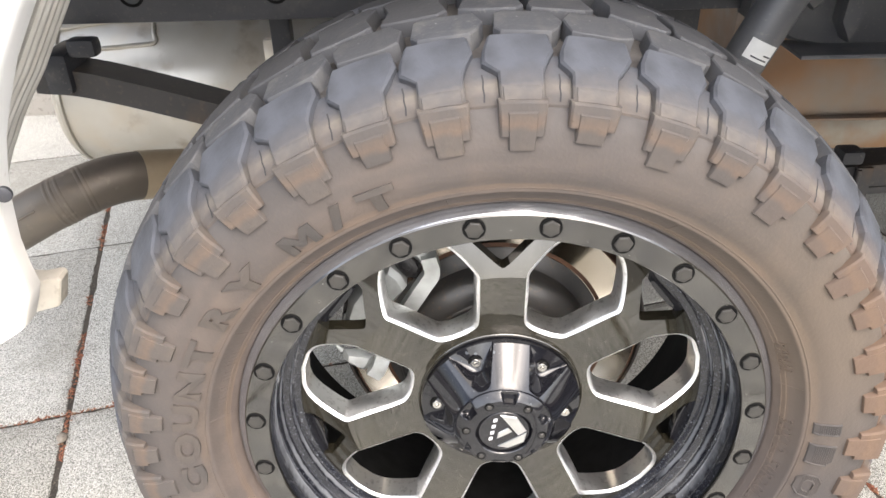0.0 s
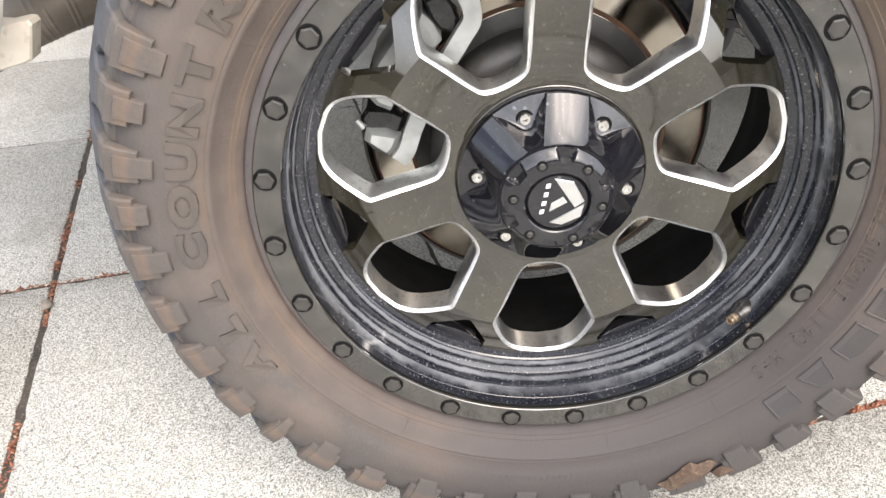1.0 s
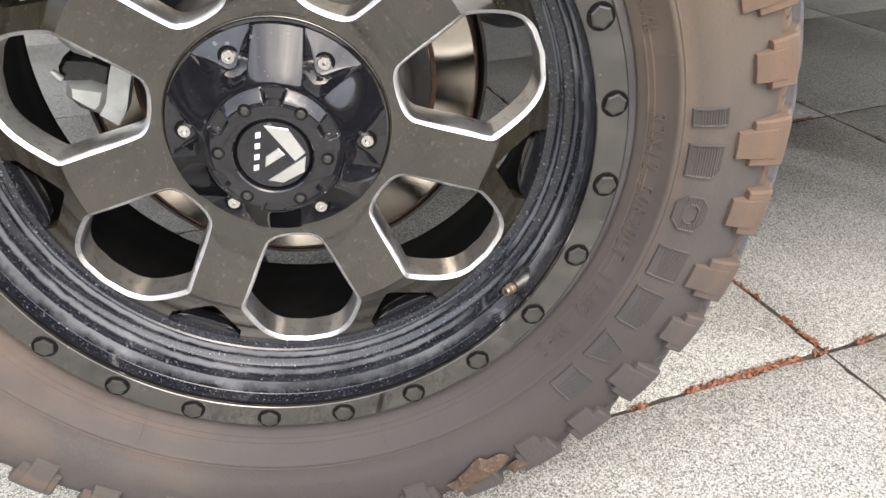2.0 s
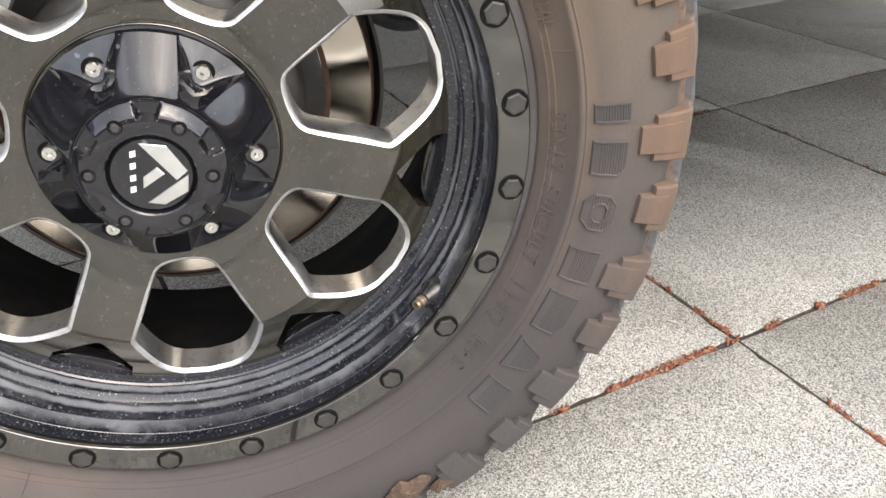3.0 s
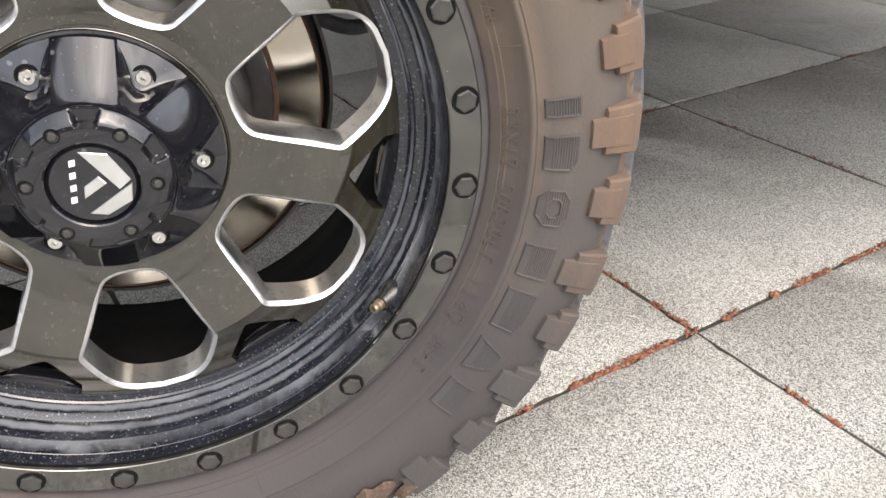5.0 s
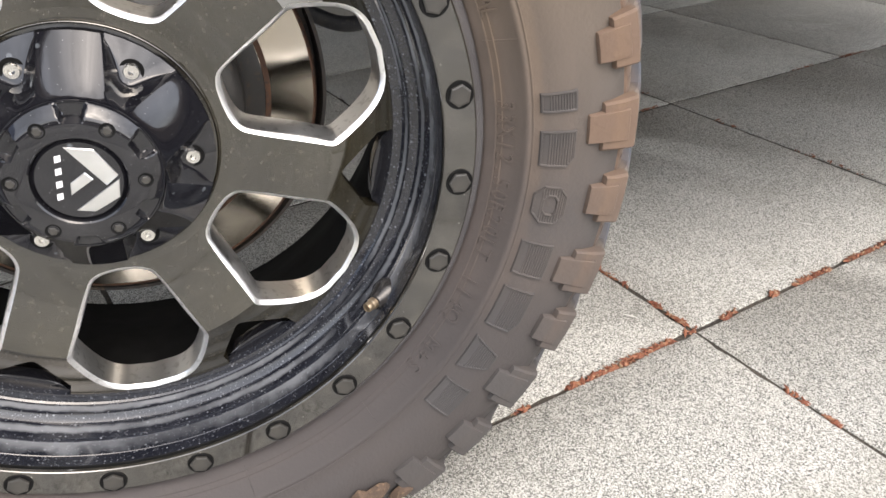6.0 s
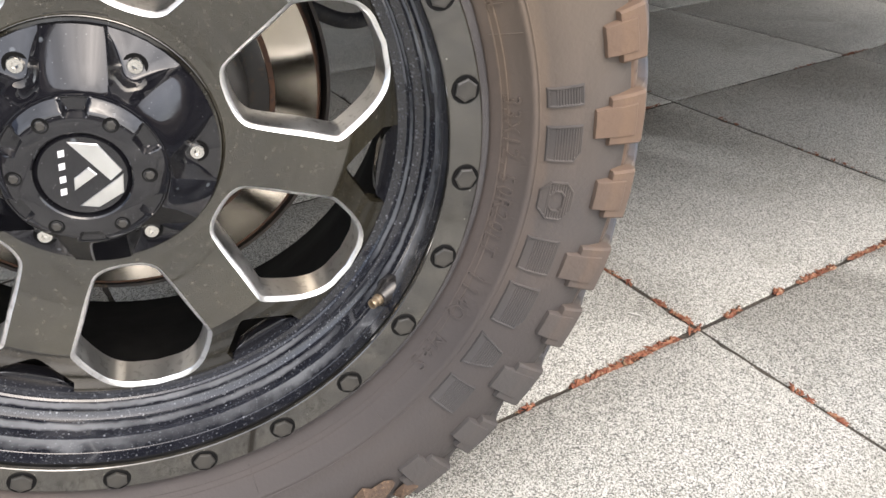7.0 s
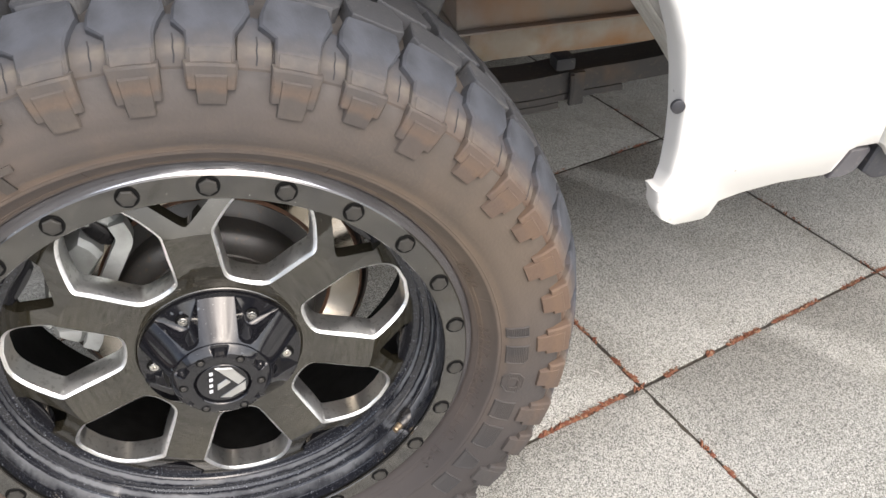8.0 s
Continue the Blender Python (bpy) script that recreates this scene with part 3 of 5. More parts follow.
blocks = [mesh_of("tread_block", tread_block(o, 3 + i), M_TREAD, 30) for i, o in enumerate((ROW_A, ROW_B, CORE_A, CORE_B, mirrored(ROW_A), mirrored(ROW_B)))]
# a flat dark strip per groove; its colour stands for the shade inside a sipe
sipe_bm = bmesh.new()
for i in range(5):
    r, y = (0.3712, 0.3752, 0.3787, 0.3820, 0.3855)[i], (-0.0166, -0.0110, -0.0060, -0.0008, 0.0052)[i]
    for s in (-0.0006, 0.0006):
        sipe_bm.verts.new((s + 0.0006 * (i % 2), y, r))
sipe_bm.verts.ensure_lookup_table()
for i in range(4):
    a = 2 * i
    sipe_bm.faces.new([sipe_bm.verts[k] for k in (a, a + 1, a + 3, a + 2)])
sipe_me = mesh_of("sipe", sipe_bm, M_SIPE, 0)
tie_bm = bmesh.new()
strip(tie_bm, [(0.3662, -0.0176), (0.3690, -0.0172), (0.3752, -0.0104), (0.3818, 0.0000), (0.3880, 0.0110), (0.3932, 0.0210), (0.3932, 0.0235)], [0.0150, 0.0152, 0.0154, 0.0152, 0.0140, 0.0100, 0.0090], 0.006)
tie_me = mesh_of("tie_bar", tie_bm, M_LUG, 30)
flip = Matrix.Translation((0, 2 * MID, 0)) @ Matrix.Rotation(math.pi, 4, "Z")
# the pitch of the lugs varies round the tyre
LUGS = [89.4, 80.9, 71.0, 62.4, 53.4, 43.8, 35.5, 28.0, 19.2, 10.5, 1.0, -8.3, -18.4]
while LUGS[-1] > -131:
    LUGS.append(LUGS[-1] - (9.4, 8.8, 9.8)[len(LUGS) % 3])
LUGS += [-139.4, -147.6, -157.0, -166.2, -175.3, -183.0, -190.2, -198.1, -205.4, -214.5, -223.6, -232.6, -242.5, -252.0, -261.3]
for k, deg in enumerate(LUGS):
    before, after = LUGS[k - 1] + (360 if k == 0 else 0), LUGS[(k + 1) % len(LUGS)] - (360 if k == len(LUGS) - 1 else 0)
    odd = k % 2
    wide = Matrix.Diagonal(((before - after) / 2 / 9.8, 1, 1, 1))
    gap = (deg + after) / 2 - 90
    for m in (turned(deg - 90) @ wide, turned(deg - 86) @ flip @ wide):
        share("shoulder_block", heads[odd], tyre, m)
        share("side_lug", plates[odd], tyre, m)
    share("tread_block", blocks[odd], tyre, turned(deg - 91.3) @ wide)
    share("tread_block", blocks[4 + odd], tyre, turned(deg - 83.6) @ wide)
    share("tread_block", blocks[2 + odd], tyre, turned(deg - 87.5) @ wide)
    share("tie_bar", tie_me, tyre, turned(gap) @ wide)
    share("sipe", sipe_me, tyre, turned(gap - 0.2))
for deg in (14.0, -53.4, -76.5, 170.4, 148.0, 101.0, 62.0, 128.0, -120.0):
    rib = bmesh.new()
    rows = []
    for i in range(6):
        r = 0.2755 + 0.0036 * i
        rows.append([rib.verts.new((s, side_depth(r) - (0.0006 if abs(s) < 1e-6 else -0.0006), r)) for s in (-0.0007, 0.0, 0.0007)])
    for a, b in zip(rows, rows[1:]):
        for k in (0, 1):
            rib.faces.new((a[k], a[k + 1], b[k + 1], b[k]))
    o = part("mould_rib", rib, M_RUBBER, tyre, smooth=0)
    o.matrix_basis = turned(deg - 90)


def letter_mesh(text, height, depth, weight=0.0):
    cu = bpy.data.curves.new("letter", "FONT")
    cu.body, cu.size, cu.align_x, cu.align_y = text, height / 0.7, "CENTER", "CENTER"
    cu.extrude, cu.offset, cu.resolution_u = depth / 2, weight, 3
    ob = new("letter", cu)
    me = bpy.data.meshes.new_from_object(ob.evaluated_get(bpy.context.evaluated_depsgraph_get()))
    bpy.data.objects.remove(ob)
    return me


def bold_m(height, depth):
    """A heavy M from one outline."""
    pts = [(0, 0), (0, 1), (0.27, 1), (0.5, 0.52), (0.73, 1), (1, 1), (1, 0), (0.76, 0), (0.76, 0.58), (0.57, 0.18), (0.43, 0.18), (0.24, 0.58), (0.24, 0)]
    bm = bmesh.new()
    lo, hi = [[bm.verts.new(((x - 0.5) * height * 0.98, (z - 0.5) * height, y)) for x, z in pts] for y in (-depth / 2, depth / 2)]
    bm.faces.new(lo)
    bm.faces.new(hi)
    for i in range(len(pts)):
        j = (i + 1) % len(pts)
        bm.faces.new((lo[i], lo[j], hi[j], hi[i]))
    bmesh.ops.triangulate(bm, faces=[f for f in bm.faces if len(f.verts) > 4])
    me = bpy.data.meshes.new("letter")
    bm.to_mesh(me)
    bm.free()
    return me


def sidewall_word(name, letters, r, height, weight, stretch=1.0, lift=0.0012, material=None):
    """Letters set round the sidewall, tops outward, each at its own angle."""
    bm = bmesh.new()
    for ch, deg in letters:
        me = bold_m(height, 0.003) if ch == "M" and weight else letter_mesh(ch, height, 0.003, weight)
        for v in me.vertices:
            x, z = v.co.x * stretch, v.co.y
            a = radians(deg) - x / r
            rr = r + z
            y = side_depth(rr) - lift - (v.co.z)
            v.co = (rr * math.cos(a), y, rr * math.sin(a))
        bm.from_mesh(me)
        bpy.data.meshes.remove(me)
    return part(name, bm, material or M_LETTER, tyre, "raised rubber lettering", smooth=0)


sidewall_word("lettering", list(zip("COUNTRY", (183.3, 175.4, 168.0, 160.8, 153.3, 144.8, 136.0))), 0.3135, 0.0205, 0.0015, 1.62)
sidewall_word("lettering", list(zip("ALL", (207.0, 199.5, 192.3))), 0.3135, 0.0205, 0.0015, 1.62)
sidewall_word("lettering", list(zip("M/T", (124.2, 117.4, 110.4))), 0.3135, 0.0205, 0.0015, 1.62)
size_text = "33X12.50R20LT"
sidewall_word("size_marking", [(c, 4.5 - 24.0 * i / 12) for i, c in enumerate(size_text)], 0.2825, 0.0095, 0.0, 1.15, 0.0002, M_RUBBER)
sidewall_word("size_marking", [(c, -24.5 - 2.3 * i) for i, c in enumerate("114Q")], 0.2825, 0.0095, 0.0, 1.15, 0.0002, M_RUBBER)
sidewall_word("size_marking", [(c, -37.5 - 2.4 * i) for i, c in enumerate("M+S")], 0.2825, 0.0095, 0.0, 1.15, 0.0002, M_RUBBER)


sidewall_word("size_marking", [(c, 25.0 - 1.42 * i) for i, c in enumerate("RADIAL")], 0.2820, 0.0085, 0.0, 1.0, 0.0002, M_RUBBER)


def print_bar(deg, r, w, h):
    """One plain raised bar, in place of print too small to read."""
    bm = bmesh.new()
    rows = []
    for z in (-h / 2, h / 2):
        for lift in (-0.0004, 0.0005):
            rr = r + z * (1.0 if lift < 0 else 0.8)
            rows.append([bm.verts.new((rr * math.cos(radians(deg) + k * w / r), side_depth(rr) - lift, rr * math.sin(radians(deg) + k * w / r))) for k in (-0.5, -0.4, 0.4, 0.5)])
    lo, lo_top, hi, hi_top = rows
    bm.faces.new((lo_top[1], lo_top[2], hi_top[2], hi_top[1]))
    bm.faces.new((lo[0], lo[3], lo_top[2], lo_top[1]))
    bm.faces.new((hi[0], hi_top[1], hi_top[2], hi[3]))
    bm.faces.new((lo[0], lo_top[1], hi_top[1], hi[0]))
    bm.faces.new((lo[3], hi[3], hi_top[2], lo_top[2]))
    loose = [v for v in bm.verts if not v.link_faces]
    bmesh.ops.delete(bm, geom=loose, context="VERTS")
    return bm


for deg, r, w, h in [(153.7 + 1.0 * i, 0.2842, 0.0028, 0.0080) for i in (0, 1, 2, 3, 5, 6, 7, 9, 10, 11, 12, 13)] + [(-98.2 + 1.15 * i, 0.3145, 0.0034, 0.0060) for i in (0, 1, 2, 4, 5, 6, 7, 8, 10, 11, 12)]:
    part("print_bar", print_bar(deg, r, w, h), M_RUBBER, tyre, smooth=0)


TABLETS = {
    "bar": [(-1, -1), (1, -1), (1, 1), (-1, 1)],
    "clipped": [(-1, -1), (1, -1), (1, 0.55), (0.5, 1), (-1, 1)],
    "round": [(-1, -0.45), (-0.5, -1), (0.5, -1), (1, -0.45), (1, 0.45), (0.5, 1), (-0.5, 1), (-1, 0.45)],
    "tapered": [(-1, -1), (1, -1), (0.42, 1), (-0.42, 1)],
}


def badge_shape(deg, w, kind):
    """A raised plain tablet with a rim, ribbed over its outer half: one relief sheet laid on the sidewall."""
    bm = bmesh.new()
    h = 0.0125
    rib = 1.04 * h / 14
    corners = [(x * w, z * h) for x, z in TABLETS[kind]]

    def depth_in(x, z):
        return min(((bx - ax) * (z - az) - (bz - az) * (x - ax)) / math.hypot(bx - ax, bz - az) for (ax, az), (bx, bz) in zip(corners, corners[1:] + corners[:1]))

    def lift(x, z):
        d = depth_in(x, z)
        if d < 0 or (kind == "round" and d > w * 0.55):
            return -0.0006
        if d < 0.0015 or (kind == "round" and d > w * 0.55 - 0.0014):
            return 0.0017
        if z > -h * 0.55:
            return 0.0012 if int((z + 1.04 * h) / rib + 0.01) % 2 else 0.0006
        return 0.0006

    nx, nz = max(8, int(2 * w / 0.0008)), 56
    grid = []
    for i in range(nz + 1):
        z = -h * 1.04 + 2.08 * h * i / nz
        row = []
        for k in range(nx + 1):
            x = (-1.04 + 2.08 * k / nx) * w
            rr = 0.315 + z
            a = radians(deg) - x / 0.315
            row.append(bm.verts.new((rr * math.cos(a), side_depth(rr) - lift(x, z), rr * math.sin(a))))
        grid.append(row)
    for a, b in zip(grid, grid[1:]):
        for k in range(nx):
            bm.faces.new((a[k], a[k + 1], b[k + 1], b[k]))
    return bm


for deg, w, kind in ((5.1, 0.0075, "bar"), (-1.2, 0.0135, "clipped"), (-9.2, 0.0150, "round"), (-17.6, 0.0145, "bar"), (-25.9, 0.0185, "clipped"), (-34.6, 0.0165, "tapered"), (-42.6, 0.0145, "bar")):
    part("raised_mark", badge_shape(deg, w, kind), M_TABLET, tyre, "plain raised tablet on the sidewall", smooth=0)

rnd_mud = random.Random(5)
for deg, rad, size in ((-63.5, 0.345, 0.020), (-66.8, 0.352, 0.013), (-58.5, 0.362, 0.011)):
    mud = bmesh.new()
    centre = mud.verts.new((0, side_depth(rad) - 0.0105, rad))
    inner, outer = [], []
    for i in range(18):
        a = 2 * math.pi * i / 18
        d = size * rnd_mud.uniform(0.7, 1.15)
        for lst, k, up in ((inner, 0.6, 0.0098), (outer, 1.0, 0.002)):
            r2 = min(0.372, rad + math.sin(a) * d * k * 0.75)
            lst.append(mud.verts.new((math.cos(a) * d * k * 1.3, side_depth(r2) - up - rnd_mud.uniform(0, 0.0012), r2)))
    for i in range(18):
        j = (i + 1) % 18
        mud.faces.new((centre, inner[i], inner[j]))
        mud.faces.new((inner[i], outer[i], outer[j], inner[j]))
    o = part("mud_patch", mud, M_MUD, tyre, "dried brown mud stuck to the sidewall", smooth=50)
    o.matrix_basis = turned(deg - 90)

# rim: outer ring, lip and inner barrel
rim = part("rim", spin([(0.2165, 0.078), (0.2170, 0.0660), (0.2176, 0.0638), (0.2198, 0.0633), (0.2243, 0.0627), (0.2256, 0.0612), (0.2262, 0.0596), (0.2272, 0.0530), (0.2277, 0.0516), (0.2310, 0.0502), (0.2335, 0.0482), (0.2344, 0.0462), (0.2362, 0.0336), (0.2366, 0.0323), (0.2379, 0.0304), (0.2384, 0.0288), (0.2388, 0.0165), (0.2392, 0.0160), (0.2395, 0.0060)], 160), M_LIP, wheel, "scuffed black dished rim lip", smooth=20)
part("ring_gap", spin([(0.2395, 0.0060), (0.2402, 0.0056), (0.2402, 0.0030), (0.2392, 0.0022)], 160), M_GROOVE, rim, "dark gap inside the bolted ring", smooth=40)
part("bead_ring", spin([(0.2392, 0.0022), (0.2393, 0.0006), (0.2396, -0.0002), (0.2402, -0.0008), (0.2625, 0.0006), (0.2640, 0.0018)], 160), M_RING, rim, "dusty gloss-black bolted ring", smooth=12)
part("ring_edge", spin([(0.2640, 0.0018), (0.2712, 0.0084), (0.2718, 0.0105), (0.2718, 0.02)], 128), M_EDGE, rim, "polished bevelled ring edge", smooth=12)
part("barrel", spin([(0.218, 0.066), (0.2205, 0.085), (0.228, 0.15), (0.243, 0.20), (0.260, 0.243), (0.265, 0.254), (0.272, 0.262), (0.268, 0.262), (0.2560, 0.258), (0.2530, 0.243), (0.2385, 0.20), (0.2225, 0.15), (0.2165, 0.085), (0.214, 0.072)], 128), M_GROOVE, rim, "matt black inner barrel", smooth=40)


# spokes and windows
WIN = [(0.0965, 0.0), (0.0972, 5.0), (0.0992, 8.8), (0.1030, 12.0), (0.1085, 13.6), (0.1260, 15.6), (0.1480, 17.0), (0.1660, 18.0), (0.1705, 18.1), (0.1755, 17.4), (0.1975, 12.8), (0.2075, 10.2), (0.2132, 7.8), (0.2165, 4.6), (0.2176, 0.0)]
BEVEL = 0.0050
FACE = [(0.0880, 0.0618), (0.0960, 0.0610), (0.1680, 0.0472), (0.2180, 0.0648), (0.2215, 0.0662)]


def softened(pts):
    """Corner-cut polyline with its two ends kept."""
    out = [pts[0]]
    for (r0, a0), (r1, a1) in zip(pts, pts[1:]):
        out += [(r0 * 0.75 + r1 * 0.25, a0 * 0.75 + a1 * 0.25), (r0 * 0.25 + r1 * 0.75, a0 * 0.25 + a1 * 0.75)]
    return [out[0]] + out[2:-2] + [pts[-1]]


WIN = softened(WIN)


def spoke_face(r):
    """Depth of the spoke's face: it stands out furthest where it forks, and falls back to the hub and to the rim."""
    for (r0, y0), (r1, y1) in zip(FACE, FACE[1:]):
        if r <= r1:
            return y0 + (y1 - y0) * (max(r, r0) - r0) / (r1 - r0)
    return FACE[-1][1]


def window_outline(grow):
    """Half outline as (along radius, across), grown outward from the window's middle."""
    pts = []
    for r, a in WIN:
        x, w = r * math.cos(radians(a)), r * math.sin(radians(a))
        dx, dw = x - 0.155, w
        d = math.hypot(dx, dw)
        pts.append((x + dx / d * (grow - BEVEL), w + dw / d * (grow - BEVEL)))
    return pts


WIDE = [(math.hypot(x, w), math.degrees(math.atan2(w, x))) for x, w in window_outline(0.0050)]


def half_window(r):
    if r <= WIDE[0][0] or r >= WIDE[-1][0]:
        return 0.0
    for (r0, a0), (r1, a1) in zip(WIDE, WIDE[1:]):
        if r0 <= r <= r1:
            return a0 + (a1 - a0) * (r - r0) / max(r1 - r0, 1e-6)
    return 0.0


def half_pocket(r):
    if r <= 0.177:
        return 0.0
    return min(8.8, 0.3 + 9.0 * ((r - 0.177) / 0.030) ** 0.8)


LEVELS = sorted({0.0845, 0.0880, 0.0888, 0.168, 0.1725, 0.177, 0.1772, 0.1785, 0.180, 0.183, 0.2190, 0.2215} | {round(r, 5) for r, a in WIDE} | {0.112, 0.12, 0.128, 0.145, 0.155, 0.188, 0.193})
COLS = 5


def spoke_mesh():
    """One spoke, forked at its outer end round an open pocket."""
    bm = bmesh.new()
    for side in (-1, 1):
        front, back = [], []
        for r in LEVELS:
            a0, a1 = half_pocket(r), 360 / 14 - half_window(r)
            fr, bk = [], []
            for k in range(COLS + 1):
                a = 90 + side * (a0 + (a1 - a0) * k / COLS)
                x, z = polar(r, a)
                fr.append(bm.verts.new((x, spoke_face(r), z)))
                bk.append(bm.verts.new((x, spoke_face(r) + (0.034 if r < 0.165 else 0.016), z)))
            front.append(fr)
            back.append(bk)
        for i in range(len(LEVELS) - 1):
            for k in range(COLS):
                bm.faces.new((front[i][k], front[i][k + 1], front[i + 1][k + 1], front[i + 1][k]))
                bm.faces.new((back[i][k], back[i + 1][k], back[i + 1][k + 1], back[i][k + 1]))
            if LEVELS[i] >= 0.177:
                bm.faces.new((front[i][0], front[i + 1][0], back[i + 1][0], back[i][0]))
    bmesh.ops.remove_doubles(bm, verts=bm.verts[:], dist=1e-6)
    return bm


def window_trim():
    """The machined bevel and inner wall of one window, symmetrical about the upright."""
    bm = bmesh.new()
    loops = []
    for grow, dy in ((0.0050, 0.0), (0.0046, 0.0002), (0.0023, 0.0023), (0.0014, 0.0036), (0.0002, 0.030)):
        half = window_outline(grow)
        full = [(x, w) for x, w in half] + [(x, -w) for x, w in half[-2:0:-1]]
        loops.append([bm.verts.new((w, spoke_face(math.hypot(x, w)) + dy, x)) for x, w in full])
    for a, b in zip(loops, loops[1:]):
        n = len(a)
        for i in range(n):
            bm.faces.new((a[i], a[(i + 1) % n], b[(i + 1) % n], b[i]))
    return bm


def fork_web():
    """Dished web that closes the outer end of a spoke's fork."""
    bm = bmesh.new()
    rows = []
    for r, dy, half, bow in ((0.2200, 0.0030, 9.4, 0.0), (0.2186, 0.0036, 9.2, 0.0), (0.2176, 0.0052, 8.9, 0.0), (0.2166, 0.0058, 8.6, 0.0), (0.2110, 0.0050, 7.9, 0.001), (0.2070, 0.0052, 7.3, 0.002), (0.2050, 0.0066, 6.8, 0.0035), (0.2044, 0.0090, 6.6, 0.004), (0.2044, 0.0180, 6.5, 0.004)):
        row = []
        for k in range(13):
            u = k / 6 - 1
            x, z = polar(r + bow * u * u, 90 + half * u)
            row.append(bm.verts.new((x, spoke_face(min(r, 0.218)) + dy - 0.0015 * u ** 8, z)))
        rows.append(row)
    for a, b in zip(rows, rows[1:]):
        for k in range(12):
            bm.faces.new((a[k], a[k + 1], b[k + 1], b[k]))
    return bm


spoke_me = mesh_of("spoke", spoke_mesh(), M_RIM, 28)
web_me = mesh_of("fork_web", fork_web(), M_CAP, 50)
trim_me = mesh_of("window_edge", window_trim(), M_MACH, 35)
for k in range(7):
    share("spoke", spoke_me, rim, turned(k * 360 / 7 + 0.4))
    share("fork_web", web_me, rim, turned(k * 360 / 7 + 0.4))
    share("window_edge", trim_me, rim, turned(k * 360 / 7 + 180 / 7 + 0.4), "machined bright window edge")
part("hub_collar", spin([(0.0896, 0.0622), (0.0890, 0.0606), (0.0880, 0.0600), (0.0872, 0.0606), (0.0862, 0.0630), (0.0860, 0.085), (0.06, 0.086)], 96), M_RIM, rim)

# ring bolts
hexa = [polar(0.0082, 60 * i + 8) for i in range(6)]
bolt_bm = prism(hexa, -0.0026, 0.002, inset=0.0014, drop=0.0005)
bolt_me = mesh_of("ring_bolt", bolt_bm, M_BOLT, 20)
# near-black ring round each bolt: the well's shade as colour, hardly sunk
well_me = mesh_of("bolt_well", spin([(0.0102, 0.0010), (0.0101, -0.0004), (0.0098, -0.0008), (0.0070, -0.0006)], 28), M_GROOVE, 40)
for k in range(24):
    deg = -90 + (k - 0.5) * 15 - 0.27
    x, z = polar(0.2525, deg)
    m = Matrix.Translation((x, -0.0006, z))
    share("ring_bolt", bolt_me, rim, m @ turned(deg * 1.7))
    share("bolt_well", well_me, rim, m)

# valve
v_base, v_tip = Vector((0.1925, 0.0250, -0.1395)), Vector((0.1758, 0.0120, -0.1400))
v_turn = Vector((0, -1, 0)).rotation_difference(v_tip - v_base).to_matrix().to_4x4()
valve = part("valve_stem", spin([(0.0, -0.0150), (0.0020, -0.0150), (0.0023, -0.0188), (0.0037, -0.0188), (0.0041, -0.0176), (0.0041, -0.0158), (0.0037, -0.0153), (0.0037, -0.0135), (0.0046, -0.0128), (0.0048, -0.0110), (0.0047, -0.0040), (0.0047, 0.004)], 24), M_BRASS, wheel, "dull brass valve stem", smooth=30)
valve.matrix_basis = Matrix.Translation(v_base) @ v_turn
part("valve_base", spin([(0.0047, -0.0095), (0.0066, -0.0090), (0.0080, -0.0055), (0.0096, -0.0010), (0.0118, 0.0020), (0.0122, 0.010)], 28), M_BOOT, valve, "black rubber valve base", smooth=40)

# centre cap
cap_bm = bmesh.new()
STEPS = 360
CAP_R = [0.0520, 0.0523, 0.0528, 0.0535, 0.0545, 0.0556, 0.0566, 0.0578, 0.0590, 0.0602, 0.0615, 0.0630, 0.0650, 0.0675, 0.0705, 0.0735, 0.077, 0.080, 0.0825, 0.0843, 0.0855]


def cap_columns(r):
    """Angles and depths of one sixth of the bowl: a raised arm on either side of a notch whose flat floor narrows towards the hub."""
    f = (r - 0.0520) / 0.0335
    arm = 0.018 + 0.033 * max(0.0, f) ** 0.92
    h = 29.0 - math.degrees(math.asin((0.0190 - 0.0018 * f) / r))
    floor_ = 0.0392 + 0.0148 * f
    sink = max(0.0, min(1.0, (r - 0.0524) / 0.0095))
    sink = sink * sink * (3 - 2 * sink)
    low = arm + max(0.0, floor_ - arm) * sink
    flat = max(0.05, (h - 1.2) * max(0.0, min(1.0, (r - 0.0600) / 0.0225)) ** 0.75)
    half = [(0.0, low), (flat * 0.5, low), (flat, low)]
    for k in (0.12, 0.3, 0.5, 0.7, 0.85):
        half.append((flat + (h - flat) * k, low + (arm + 0.0008 * sink - low) * k * k * (1.6 - 0.6 * k)))
    half += [(h, arm), (h + 0.8, arm - 0.0002), ((h + 0.8) * 0.5 + 15, arm - 0.0004), (30.0, arm - 0.0005)]
    return [(-a, y) for a, y in half[:0:-1]] + half[:-1]


rings = []
for r in CAP_R + [0.0856]:
    ring = []
    for k in range(6):
        for a, y in cap_columns(min(r, 0.0855)):
            ring.append((a + 53.5 + 60 * k, y if r < 0.08555 else 0.064))
    rings.append([cap_bm.verts.new((r * math.cos(radians(a)), y, r * math.sin(radians(a)))) for a, y in ring])
for a, b in zip(rings, rings[1:]):
    n = len(a)
    for i in range(n):
        cap_bm.faces.new((a[i], a[(i + 1) % n], b[(i + 1) % n], b[i]))
cap = part("centre_cap", cap_bm, M_CAP, wheel, "gloss black bowl-shaped centre cap", smooth=24)

hub_bm = bmesh.new()


